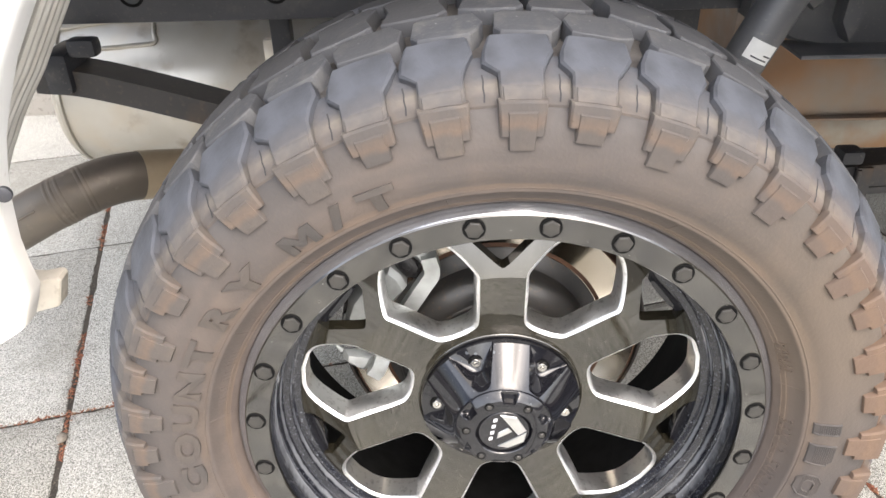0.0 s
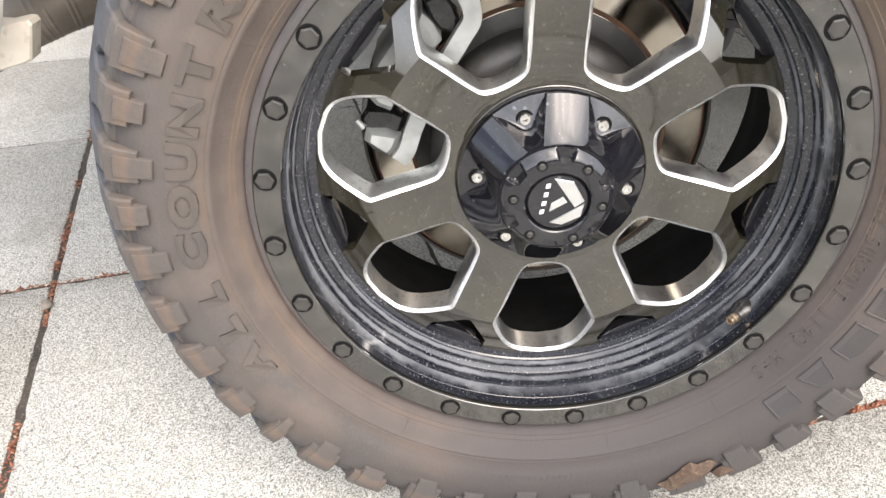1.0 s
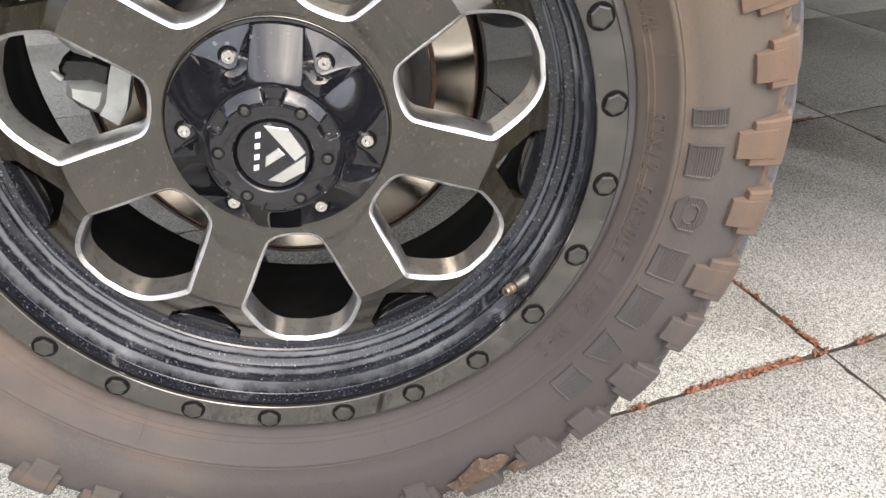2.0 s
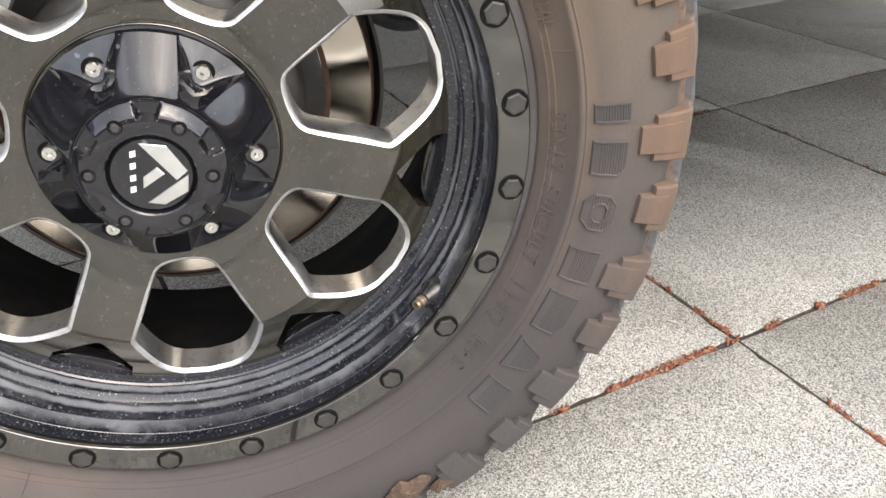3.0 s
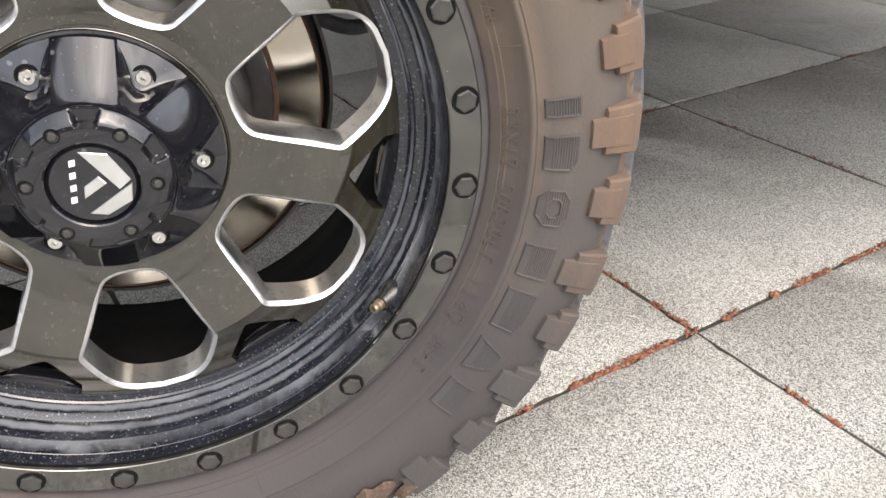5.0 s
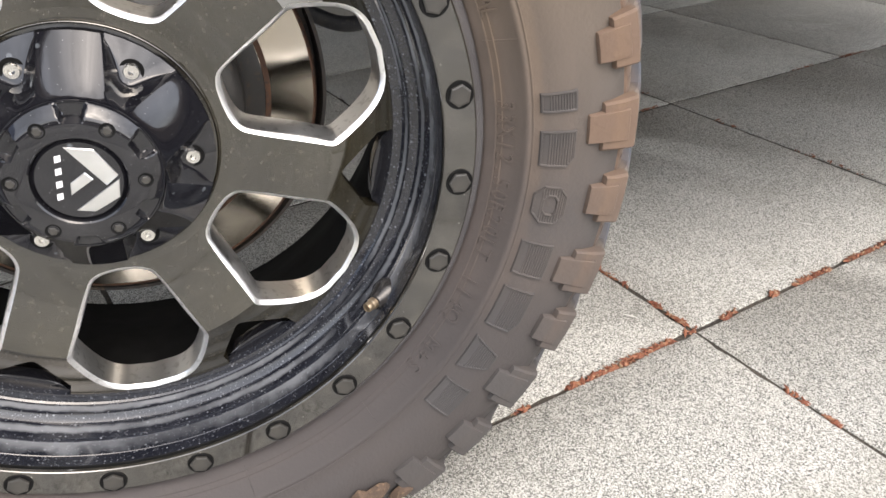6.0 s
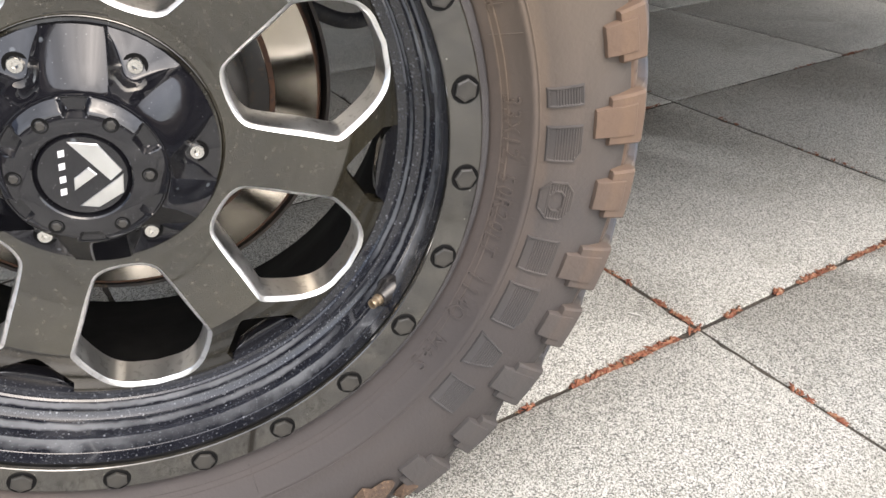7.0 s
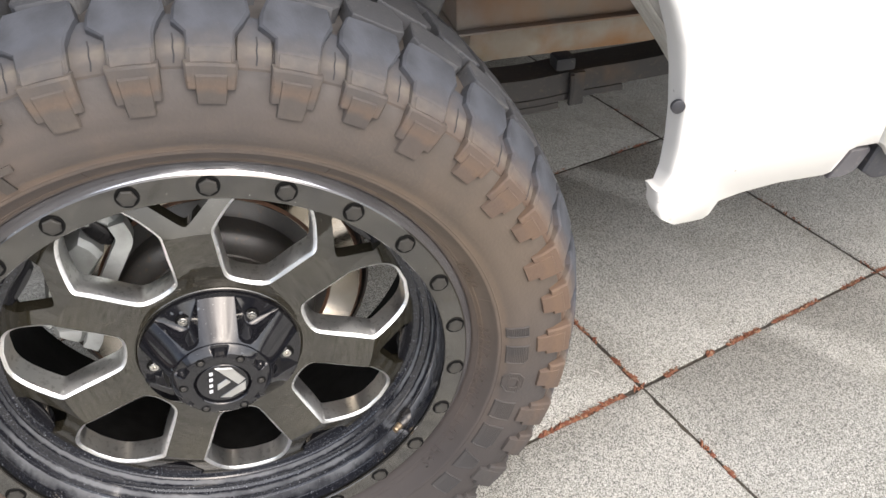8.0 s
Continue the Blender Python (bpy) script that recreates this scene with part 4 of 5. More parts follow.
def hub_depth(r, y, deg):
    """Six shallow pockets sunk into the ring's slope, wider outside, each closed by a rim."""
    u = ((deg - 83.5 + 30) % 60) - 30
    across = max(0.0, min(1.0, (8.5 + (r - 0.040) * 320 - abs(u)) / 2.2))
    along = max(0.0, min(1.0, (r - 0.0392) / 0.0012)) * max(0.0, min(1.0, (0.0507 - r) / 0.0012))
    return y + (max(y, 0.0168) - y) * across * along


HUBL = [(0.0285, 0.0140), (0.0290, 0.0095), (0.0300, 0.0085), (0.0385, 0.0087), (0.0392, 0.0088), (0.0398, 0.0089), (0.0404, 0.0090), (0.0425, 0.0092), (0.0440, 0.0099), (0.0465, 0.0120), (0.0485, 0.0138), (0.0495, 0.0147), (0.0501, 0.0153), (0.0507, 0.0160), (0.0515, 0.0172), (0.0520, 0.0188)]
rings = []
for r, y in HUBL:
    rings.append([hub_bm.verts.new((r * math.cos(radians(a)), hub_depth(r, y, a), r * math.sin(radians(a)))) for a in (360 * i / STEPS for i in range(STEPS))])
for a, b in zip(rings, rings[1:]):
    for i in range(STEPS):
        hub_bm.faces.new((a[i], a[(i + 1) % STEPS], b[(i + 1) % STEPS], b[i]))
part("cap_ring", hub_bm, M_CAP, cap, smooth=30)
part("emblem_disc", spin([(0.0, 0.0108), (0.026, 0.0108), (0.0285, 0.0135)], 64), M_CAP, cap, "black emblem disc")
for pts in (((-0.0042, 0.0236), (0.0127, 0.0201), (0.0236, 0.0008), (0.0151, -0.0053)), ((-0.0072, -0.0091), (-0.0057, -0.0008), (0.0042, 0.0055), (0.0082, 0.0)), ((-0.0065, -0.0201), (0.0236, -0.0018), (0.0212, -0.0146), (0.0043, -0.0228))):
    part("emblem_shape", prism(pts, 0.0098, 0.0115, inset=0.0006, drop=0.0004), M_CHROME, cap, "brushed silver emblem shape", smooth=0)
for x, z in ((-0.0092, 0.0164), (-0.0107, 0.0079), (-0.0122, -0.0008), (-0.0137, -0.0092)):
    part("emblem_bar", prism([(x - 0.0016, z + 0.0018), (x + 0.0022, z + 0.0024), (x + 0.0016, z - 0.0018), (x - 0.0022, z - 0.0024)], 0.0102, 0.0112), M_WHITEMARK, cap, "plain silver printed bar", smooth=0)
screw_bm = spin([(0.0, 0.0004), (0.0018, 0.0004), (0.0021, -0.0018), (0.0046, -0.0020), (0.0052, -0.0010), (0.0052, 0.006)], 24)
screw_me = mesh_of("lug_screw", screw_bm, M_STEEL, 30)
dark_me = mesh_of("screw_well", spin([(0.0080, 0.0008), (0.0078, -0.0004), (0.0056, 0.0002)], 24), M_GROOVE, 30)
small_me = mesh_of("cap_bolt", prism([polar(0.0030, 60 * i) for i in range(6)], -0.0012, 0.002, inset=0.0006, drop=0.0005), M_BOLT, 25)
small_well = mesh_of("bolt_well", spin([(0.0050, 0.0006), (0.0049, -0.0004), (0.0034, 0.0000)], 20), M_GROOVE, 30)
for k in range(6):
    x, z = polar(0.0695, 53.5 + 60 * k)
    share("lug_screw", screw_me, cap, Matrix.Translation((x, 0.0462, z)), "bright steel socket screw")
    share("screw_well", dark_me, cap, Matrix.Translation((x, 0.0474, z)))
    x, z = polar(0.0395, 53.5 + 60 * k)
    share("cap_bolt", small_me, cap, Matrix.Translation((x, 0.0085, z)))
    share("bolt_well", small_well, cap, Matrix.Translation((x, 0.0088, z)))

# plain added walls: south one unseen, for reflections; north one blocks light
M_YARD = surf("weathered_buff_stucco", (0.25, 0.235, 0.21), (0.33, 0.31, 0.28), 1.2, 0.9, fine=60, c3=(0.20, 0.185, 0.165), bump=0.003)
yard = link_mesh("added_wall_south", box(0, -11.0, 0.45, 40.0, 0.2, 1.1, bevel=0.01), M_YARD)
tagged(yard, "plain buff wall added out of view to shape reflections", "wall", kind="structure")

wall_n = link_mesh("added_wall_north", box(0, 2.15, 1.45, 18.0, 0.2, 3.1, bevel=0.01), M_YARD)
tagged(wall_n, "plain buff wall added beyond the truck to block light", "wall", kind="structure")

# ---- the truck's body and underside ----
truck = new("pickup_truck")
tagged(truck, "white pickup truck with exposed rear chassis above the wheel", "truck")

# brake
rotor = part("brake_rotor", spin([(0.0, 0.125), (0.098, 0.125), (0.110, 0.132), (0.112, 0.160), (0.130, 0.1675), (0.134, 0.168), (0.1715, 0.168), (0.173, 0.170), (0.173, 0.196), (0.1715, 0.198), (0.08, 0.198)], 128), M_ROTOR, truck, "bare steel brake rotor", smooth=30)
rotor.location = (0, 0, HUB_Z)
edge = part("rotor_edge", spin([(0.1715, 0.1676), (0.1730, 0.1676), (0.1748, 0.1700), (0.1748, 0.194), (0.1718, 0.1965)], 128), M_RUST, rotor, "rusted rotor edge")
part("rotor_step", spin([(0.1310, 0.1669), (0.1350, 0.1675), (0.1356, 0.1679)], 128), M_RUST, rotor, "rusted inner step of the rotor")
part("rotor_hat", spin([(0.0, 0.1235), (0.070, 0.1235), (0.0715, 0.1225), (0.084, 0.1225), (0.0855, 0.1240), (0.098, 0.1245), (0.1090, 0.1300), (0.1120, 0.1340), (0.1126, 0.1400), (0.1134, 0.158), (0.118, 0.162), (0.1305, 0.1665)], 128), M_HAT, rotor, "grey cast hub hat")
shieldp = part("brake_backing_plate", spin([(0.06, 0.208), (0.180, 0.208), (0.1815, 0.178), (0.1845, 0.178), (0.1840, 0.212), (0.06, 0.212)], 128), M_IRON, truck, "dark stamped backing plate")
shieldp.location = (0, 0, HUB_Z)


def lobe(points, y0, y1, inset=0.005):
    return prism([(r * math.cos(radians(a)), r * math.sin(radians(a))) for r, a in points], y0, y1, inset=inset, drop=inset)


caliper = part("brake_caliper", lobe([(0.150, 131), (0.166, 129.5), (0.180, 130), (0.187, 138), (0.188, 150), (0.182, 160), (0.170, 162.5), (0.156, 163), (0.148, 150), (0.147, 138)], 0.113, 0.190, 0.006), M_CALIPER, truck, "grey cast brake caliper with black boots")
caliper.location = (0, 0, HUB_Z)
part("bracket_end", lobe([(0.141, 171.5), (0.157, 170), (0.176, 171), (0.1775, 175), (0.168, 178.5), (0.153, 181), (0.145, 178.5)], 0.113, 0.185, 0.007), M_CALIPER, caliper)
part("bracket_end", lobe([(0.160, 120), (0.172, 121), (0.186, 121.5), (0.192, 118.5), (0.184, 115), (0.166, 114.5), (0.156, 117)], 0.113, 0.185, 0.006), M_CALIPER, caliper)
part("pin_boot", lobe([(0.140, 164.5), (0.156, 163.2), (0.179, 165), (0.183, 168), (0.182, 171.5), (0.166, 172), (0.1426, 172.4)], 0.121, 0.18, 0.004), M_BOOT, caliper, "glossy black rubber boot")
part("pin_boot", lobe([(0.146, 126.5), (0.154, 122), (0.168, 120.8), (0.184, 122), (0.188, 127.5), (0.172, 129.5), (0.156, 129.5)], 0.121, 0.18, 0.004), M_BOOT, caliper, "glossy black rubber boot")
bar = tube(curve_points([(*polar(0.1425, 181), 0), (*polar(0.1345, 176), 0), (*polar(0.1305, 166), 0), (*polar(0.129, 152), 0), (*polar(0.132, 138.5), 0), (*polar(0.143, 124), 0), (*polar(0.153, 117.5), 0), (*polar(0.172, 115.5), 0)], 5), 0, flat=(0.0165, 0.015))
bmesh.ops.bevel(bar, geom=[e for e in bar.edges if len(e.link_faces) == 2 and e.calc_face_angle() > 1.0], offset=0.004, segments=2, affect="EDGES")
bridge = part("caliper_bracket", bar, M_CALIPER, caliper, "pale cast bracket bar", smooth=60)
bridge.matrix_basis = Matrix(((1, 0, 0, 0), (0, 0, 1, 0.112), (0, 1, 0, 0), (0, 0, 0, 1)))
for r0, a0, r1, a1 in ((0.1780, 170.5, 0.1860, 168.5), (0.1850, 124.5, 0.1905, 122.0)):
    clip = part("pin_clip", tube([polar(r0, a0) + (0,), polar(r1, a1) + (0,)], [0.0034, 0.0026], 12), M_CALIPER, caliper, "grey steel pin clip")
    clip.matrix_basis = Matrix(((1, 0, 0, 0), (0, 0, 1, 0.117), (0, 1, 0, 0), (0, 0, 0, 1)))
part("axle_tube", tube([(0, 0.16, HUB_Z), (0, 0.62, HUB_Z), (0, 1.55, HUB_Z)], [0.055, 0.045, 0.045], 24), M_IRON, truck, "dark axle housing", smooth=50)

# white bed side with the arch cut out
ARCH = [(-0.4571, 0.5440), (-0.4480, 0.5640), (-0.4420, 0.5810), (-0.4450, 0.6030), (-0.4460, 0.6300), (-0.4420, 0.6690), (-0.4370, 0.6960), (-0.4280, 0.7300), (-0.4170, 0.7560), (-0.3980, 0.7970), (-0.3700, 0.8410), (-0.31, 0.92), (-0.2, 0.975), (-0.05, 1.0), (0.1, 0.995), (0.24, 0.955), (0.3422, 0.8985), (0.41, 0.8306), (0.4565, 0.7521), (0.4711, 0.7172), (0.4790, 0.6850), (0.4855, 0.6450), (0.4885, 0.6060), (0.4880, 0.5730), (0.4840, 0.5540), (0.4748, 0.5530), (0.4785, 0.5420), (0.4790, 0.5310), (0.4860, 0.5150)]
LOWER_R = [(0.540, 0.5045), (0.5470, 0.5100), (0.5540, 0.5270), (0.580, 0.5335), (0.624, 0.5390), (0.681, 0.5390), (0.690, 0.5420), (0.703, 0.5680), (0.711, 0.5715), (0.738, 0.5720)]
LOWER_L = [(-0.502, 0.527), (-0.66, 0.530), (-0.86, 0.540), (-0.95, 0.545)]


def outer_edge(i):
    """The skin's edge, some centimetres outside the arch's inner edge."""
    x, z = ARCH[i]
    if i == 0:
        return (-0.486, 0.526)
    if i == len(ARCH) - 1:
        return (0.506, 0.503)
    d = Vector((x, z - 0.55))
    d = Vector((d.x, max(0.0, d.y))).normalized()
    w = 0.024 if abs(x) > 0.4 else 0.03
    return (x + d.x * w * (0.45 if x > 0 and z < 0.70 else 0.9), z + d.y * w)


def skin(x, z, dy):
    """A side that swells out slightly above the sill."""
    return 0.018 + dy - 0.014 * math.sin(max(0.0, min(1.0, (z - 0.5) / 0.7)) * math.pi)


def bed_side():
    bm = bmesh.new()
    edge = [outer_edge(i) for i in range(len(ARCH))]
    low = LOWER_L[::-1] + edge + LOWER_R
    outline = low + [(low[-1][0], 1.42), (low[0][0], 1.42)]
    bm.faces.new([bm.verts.new((x, 0.0, z)) for x, z in outline])
    for k in range(1, 18):
        geom = bm.verts[:] + bm.edges[:] + bm.faces[:]
        bmesh.ops.bisect_plane(bm, geom=geom, dist=1e-6, plane_co=(0, 0, 0.5 + 0.052 * k), plane_no=(0, 0, 1))
    bmesh.ops.triangulate(bm, faces=bm.faces[:])
    for v in bm.verts:
        v.co.y = skin(v.co.x, v.co.z, 0)
    # rolled arch flange
    prev = None
    for (x, z), (ex, ez) in zip(ARCH, edge):
        y0 = skin(ex, ez, 0)
        roll = [(k, y0 + d) for k, d in ((0.0, 0.0), (0.5, 0.0001), (0.74, 0.0009), (0.89, 0.0030), (0.97, 0.0075), (1.0, 0.0140))] + [(1.0, 0.040)]
        cur = [bm.verts.new((ex + (x - ex) * k, y, ez + (z - ez) * k)) for k, y in roll]
        if prev:
            for k in range(6):
                bm.faces.new((prev[k], cur[k], cur[k + 1], prev[k + 1]))
        prev = cur
    # turned-in lower edges
    for run in (LOWER_L[::-1] + [edge[0]], [edge[-1]] + LOWER_R):
        prev = None
        for x, z in run:
            y0 = skin(x, z, 0)
            cur = [bm.verts.new(p) for p in ((x, y0, z), (x, y0 + 0.004, z - 0.001), (x, y0 + 0.050, z + 0.006))]
            if prev:
                for k in range(2):
                    bm.faces.new((prev[k], cur[k], cur[k + 1], prev[k + 1]))
            prev = cur
    bmesh.ops.remove_doubles(bm, verts=bm.verts[:], dist=1e-5)
    return bm


bed = part("bed_side", bed_side(), M_WHITE, truck, "white painted bed side with wheel arch", smooth=75)
for x, y, z, r in ((0.4795, 0.0105, 0.6540, 0.0070), (-0.4300, 0.0105, 0.6880, 0.0070)):
    plug = part("flange_plug", spin([(0.0, -0.0010), (r * 0.8, -0.0010), (r, -0.0002), (r, 0.004)], 20), M_FRAME, bed, "dark round rubber plug")
    plug.matrix_basis = Matrix.Translation((x, y, z)) @ Matrix.Rotation(radians(-12 if x > 0 else 12), 4, "Z")
part("flange_hook", prism([(-0.560, 0.4900), (-0.512, 0.4960), (-0.4735, 0.5065), (-0.4700, 0.5090), (-0.4610, 0.5400), (-0.4630, 0.5440), (-0.4680, 0.5445), (-0.4830, 0.5415), (-0.560, 0.5480)], 0.105, 0.125, inset=0.002, drop=0.002), M_FLANGE, bed, "dirty beige flange end", smooth=30)


LINER_L = [(-0.31, 0.93), (-0.352, 0.872), (-0.394, 0.817), (-0.414, 0.786), (-0.436, 0.752), (-0.454, 0.728), (-0.470, 0.705), (-0.492, 0.669), (-0.504, 0.646)]
LINER_R = [(0.42, 0.82), (0.465, 0.740), (0.486, 0.711), (0.503, 0.690), (0.524, 0.662), (0.545, 0.633)]


def liner(edge):
    """A pale ribbed strip inside the arch: edge points of (x, z) at its inner side."""
    bm = bmesh.new()
    prev = None
    for x, z in edge:
        d = -1 if x < 0 else 1
        row = []
        for k in range(49):
            t = k / 48
            groove = max(0.0, 1.0 - abs((t * 5) % 1.0 - 0.5) / 0.30)
            bump = -0.012 * groove
            row.append(bm.verts.new((x + d * (0.8 * -bump) - d * 0.030 * t, 0.150 - 0.108 * t, z + 0.030 * t - 0.6 * bump)))
        if prev:
            for k in range(48):
                bm.faces.new((prev[k], row[k], row[k + 1], prev[k + 1]))
        prev = row
    return part("arch_liner", bm, M_LINER, truck, "pale beige ribbed arch liner", smooth=60)


liner(LINER_L)
liner(LINER_R)
part("cab_side", prism([(0.758, 0.560), (0.775, 0.540), (0.80, 0.534), (2.6, 0.534), (2.6, 1.42), (0.758, 1.42)], 0.020, 0.075, inset=0.004, drop=0.004), M_WHITE, truck, "white cab side panel")
part("sill_bracket", prism([(0.7130, 0.5130), (0.7325, 0.5120), (0.7480, 0.5175), (0.7600, 0.5440), (0.7585, 0.5475), (0.7330, 0.5480), (0.7220, 0.5300)], 0.040, 0.060, inset=0.002, drop=0.002), M_BRACKET, truck, "grey folded bracket between bed and cab", smooth=30)
part("rocker_trim", prism([(0.7540, 0.5180), (0.7680, 0.5080), (2.6, 0.503), (2.6, 0.56), (0.7680, 0.56)], 0.034, 0.072, inset=0.003, drop=0.003), M_FRAME, truck, "black rocker trim below the cab side")
# dark box added to fill the gap behind the sill with shade
part("sill_shadow_box", box(1.665, 0.17, 0.612, 1.8, 0.18, 0.20, bevel=0.012), M_FRAME, truck, "added dark box for the shade behind the sill")
part("inner_wheelhouse", box(0.185, 0.9, 1.03, 2.23, 1.7, 0.03), M_FRAME, truck, "dark bed floor underside")
part("cab_floor", box(1.75, 0.95, 0.79, 1.9, 1.75, 0.05), M_FRAME, truck, "dark cab floor underside")
part("far_bed_side", box(0.325, 1.86, 0.98, 2.55, 0.04, 0.9, bevel=0.01), M_WHITE, truck, "white far bed side")

# chassis
rail_bm = box(0.37, 0.54, 0.79, 2.46, 0.08, 0.17, bevel=0.008)
rail = part("frame_rail", rail_bm, M_FRAME, truck, "black chassis rail with round holes")
for hx in (-0.473, -0.277, 0.35, 0.62):
    h = part("rail_hole", spin([(0.0, 0.006), (0.013, 0.006), (0.0135, -0.0012), (0.0165, -0.0014), (0.0175, 0.0)], 24), M_GROOVE, rail)
    h.location = (hx, 0.4995, 0.745)
leaf_path = curve_points([(-0.620, 0.50, 0.650), (-0.54, 0.50, 0.639), (-0.372, 0.50, 0.590), (-0.18, 0.505, 0.522), (0.0, 0.51, 0.490), (0.25, 0.515, 0.470), (0.48, 0.52, 0.455), (0.60, 0.52, 0.462), (0.76, 0.52, 0.470), (1.0, 0.52, 0.50)], 6)
leaf = part("leaf_spring", tube([p + Vector((0, 0, -0.012)) for p in leaf_path], 0, flat=(0.062, 0.036)), M_LEAF, truck, "black stacked leaf spring", smooth=30)
for n, (i0, i1) in enumerate(((13, 46), (16, 41))):
    pts = [p + Vector((0, 0, -0.0375 - 0.0125 * n)) for p in leaf_path[i0:i1]]
    part("leaf", tube(pts, 0, flat=(0.062, 0.011)), M_LEAF, leaf, smooth=30)
part("spring_cuff", box(-0.583, 0.50, 0.648, 0.036, 0.085, 0.058, bevel=0.009), M_FRAME, leaf, "black spring end cuff")
part("spring_clip", box(-0.545, 0.48, 0.681, 0.040, 0.03, 0.026, bevel=0.009), M_FRAME, leaf)
part("spring_clip", box(0.566, 0.500, 0.482, 0.034, 0.035, 0.022, bevel=0.006), M_FRAME, leaf, "black rubber spring clip")
part("spring_strap", box(0.588, 0.485, 0.438, 0.026, 0.006, 0.058, bevel=0.002), M_LEAF, leaf)
part("strap_bolt", tube([(0.577, 0.480, 0.465), (0.577, 0.480, 0.412)], 0.004, 10), M_LEAF, leaf)
shock = part("shock_absorber", tube([(0.205, 0.33, 0.47), (0.303, 0.33, 0.675), (0.345, 0.33, 0.765), (0.41, 0.33, 0.90)], 0.026, 28), M_DUSTY, truck, "black shock absorber tube", smooth=50)
stick_bm = bmesh.new()
axis = (Vector((0.345, 0.33, 0.765)) - Vector((0.303, 0.33, 0.675))).normalized()
sidev = axis.cross(Vector((0, -1, 0))).normalized()
prev = None
for k in range(9):
    a = radians(-38 + 9.5 * k)
    off = Vector((0, -1, 0)) * math.cos(a) * 0.0268 + sidev * math.sin(a) * 0.0268
    cur = [stick_bm.verts.new(Vector((0.3195, 0.33, 0.7105)) + off + axis * s) for s in (-0.019, 0.005)]
    if prev:
        stick_bm.faces.new((prev[0], cur[0], cur[1], prev[1]))
    prev = cur
sticker = part("sticker", stick_bm, M_STICKER, shock, "white printed sticker")
for n, (a0, a1, s0) in enumerate(((-20, 28, -0.0145), (10, 34, -0.0090))):
    bar_bm = bmesh.new()
    prev = None
    for k in range(6):
        a = radians(a0 + (a1 - a0) * k / 5)
        off = Vector((0, -1, 0)) * math.cos(a) * 0.0272 + sidev * math.sin(a) * 0.0272
        cur = [bar_bm.verts.new(Vector((0.3195, 0.33, 0.7105)) + off + axis * (s0 + d)) for d in (-0.0009, 0.0009)]
        if prev:
            bar_bm.faces.new((prev[0], cur[0], cur[1], prev[1]))
        prev = cur
    part("print_bar", bar_bm, M_FRAME, sticker, "plain dark printed bar", smooth=0)

# exhaust
pipe_pts = curve_points([(-0.86, 0.42, 0.345), (-0.73, 0.430, 0.410), (-0.63, 0.445, 0.459), (-0.55, 0.49, 0.476), (-0.46, 0.56, 0.452), (-0.34, 0.62, 0.43), (-0.10, 0.64, 0.42)], 7)
pipe = part("exhaust_pipe", tube(pipe_pts, 0.0375, 28), M_PIPE, truck, "heat-stained curved exhaust pipe", smooth=60)
part("pipe_sleeve", tube(pipe_pts[23:], 0.0385, 28), M_SLEEVE, pipe, "paler tan pipe sleeve", smooth=60)
for i, far in ((14, 0.1), (14, 0.7), (15, 0.3), (17, 0.2), (17, 0.7)):
    a, b = Vector(pipe_pts[i]), Vector(pipe_pts[i + 1])
    c = a + (b - a) * far
    d = (b - a).normalized() * 0.0032
    part("pipe_crease", tube([c - d, c, c + d], [0.0373, 0.0386, 0.0373], 28, caps=False), M_PIPE, pipe, smooth=60)
seam = [p + Vector((0.0, -0.0345, 0.0135)) for p in pipe_pts[2:14]]
part("pipe_seam", tube(seam, 0.0022, 8), M_PIPE, pipe, "pressed seam along the pipe", smooth=60)
muff_bm = tube([(-0.738, 0.86, 0.505), (-0.735, 0.86, 0.505), (-0.727, 0.86, 0.505), (-0.05, 0.86, 0.505), (-0.04, 0.86, 0.505)], [0.135, 0.141, 0.146, 0.146, 0.12], 48)
part("muffler_hanger", box(-0.295, 0.60, 0.67, 0.03, 0.03, 0.09, bevel=0.004), M_FRAME, truck, "dark hanger below the rail")
muffler = part("muffler", muff_bm, M_SHIELD, truck, "dusty pale aluminised muffler", smooth=50)
part("muffler_seam", tube([(-0.727, 0.86, 0.505), (-0.7245, 0.86, 0.505), (-0.718, 0.86, 0.505), (-0.7155, 0.86, 0.505)], [0.146, 0.1495, 0.1495, 0.146], 48, caps=False), M_SHIELD, muffler, smooth=50)
for pts in ([(-0.555, 0.789, 0.632), (-0.551, 0.770, 0.620), (-0.548, 0.757, 0.608), (-0.575, 0.754, 0.605), (-0.645, 0.750, 0.601), (-0.712, 0.748, 0.599)], [(-0.735, 0.775, 0.628), (-0.690, 0.785, 0.632), (-0.64, 0.793, 0.636), (-0.60, 0.797, 0.638)]):
    part("muffler_crease", tube(curve_points(pts, 5), 0.0042, 10), M_SHIELD, muffler, smooth=60)
part("hanger_tab", box(-0.335, 0.70, 0.60, 0.026, 0.012, 0.05, bevel=0.002), M_SHIELD, muffler)

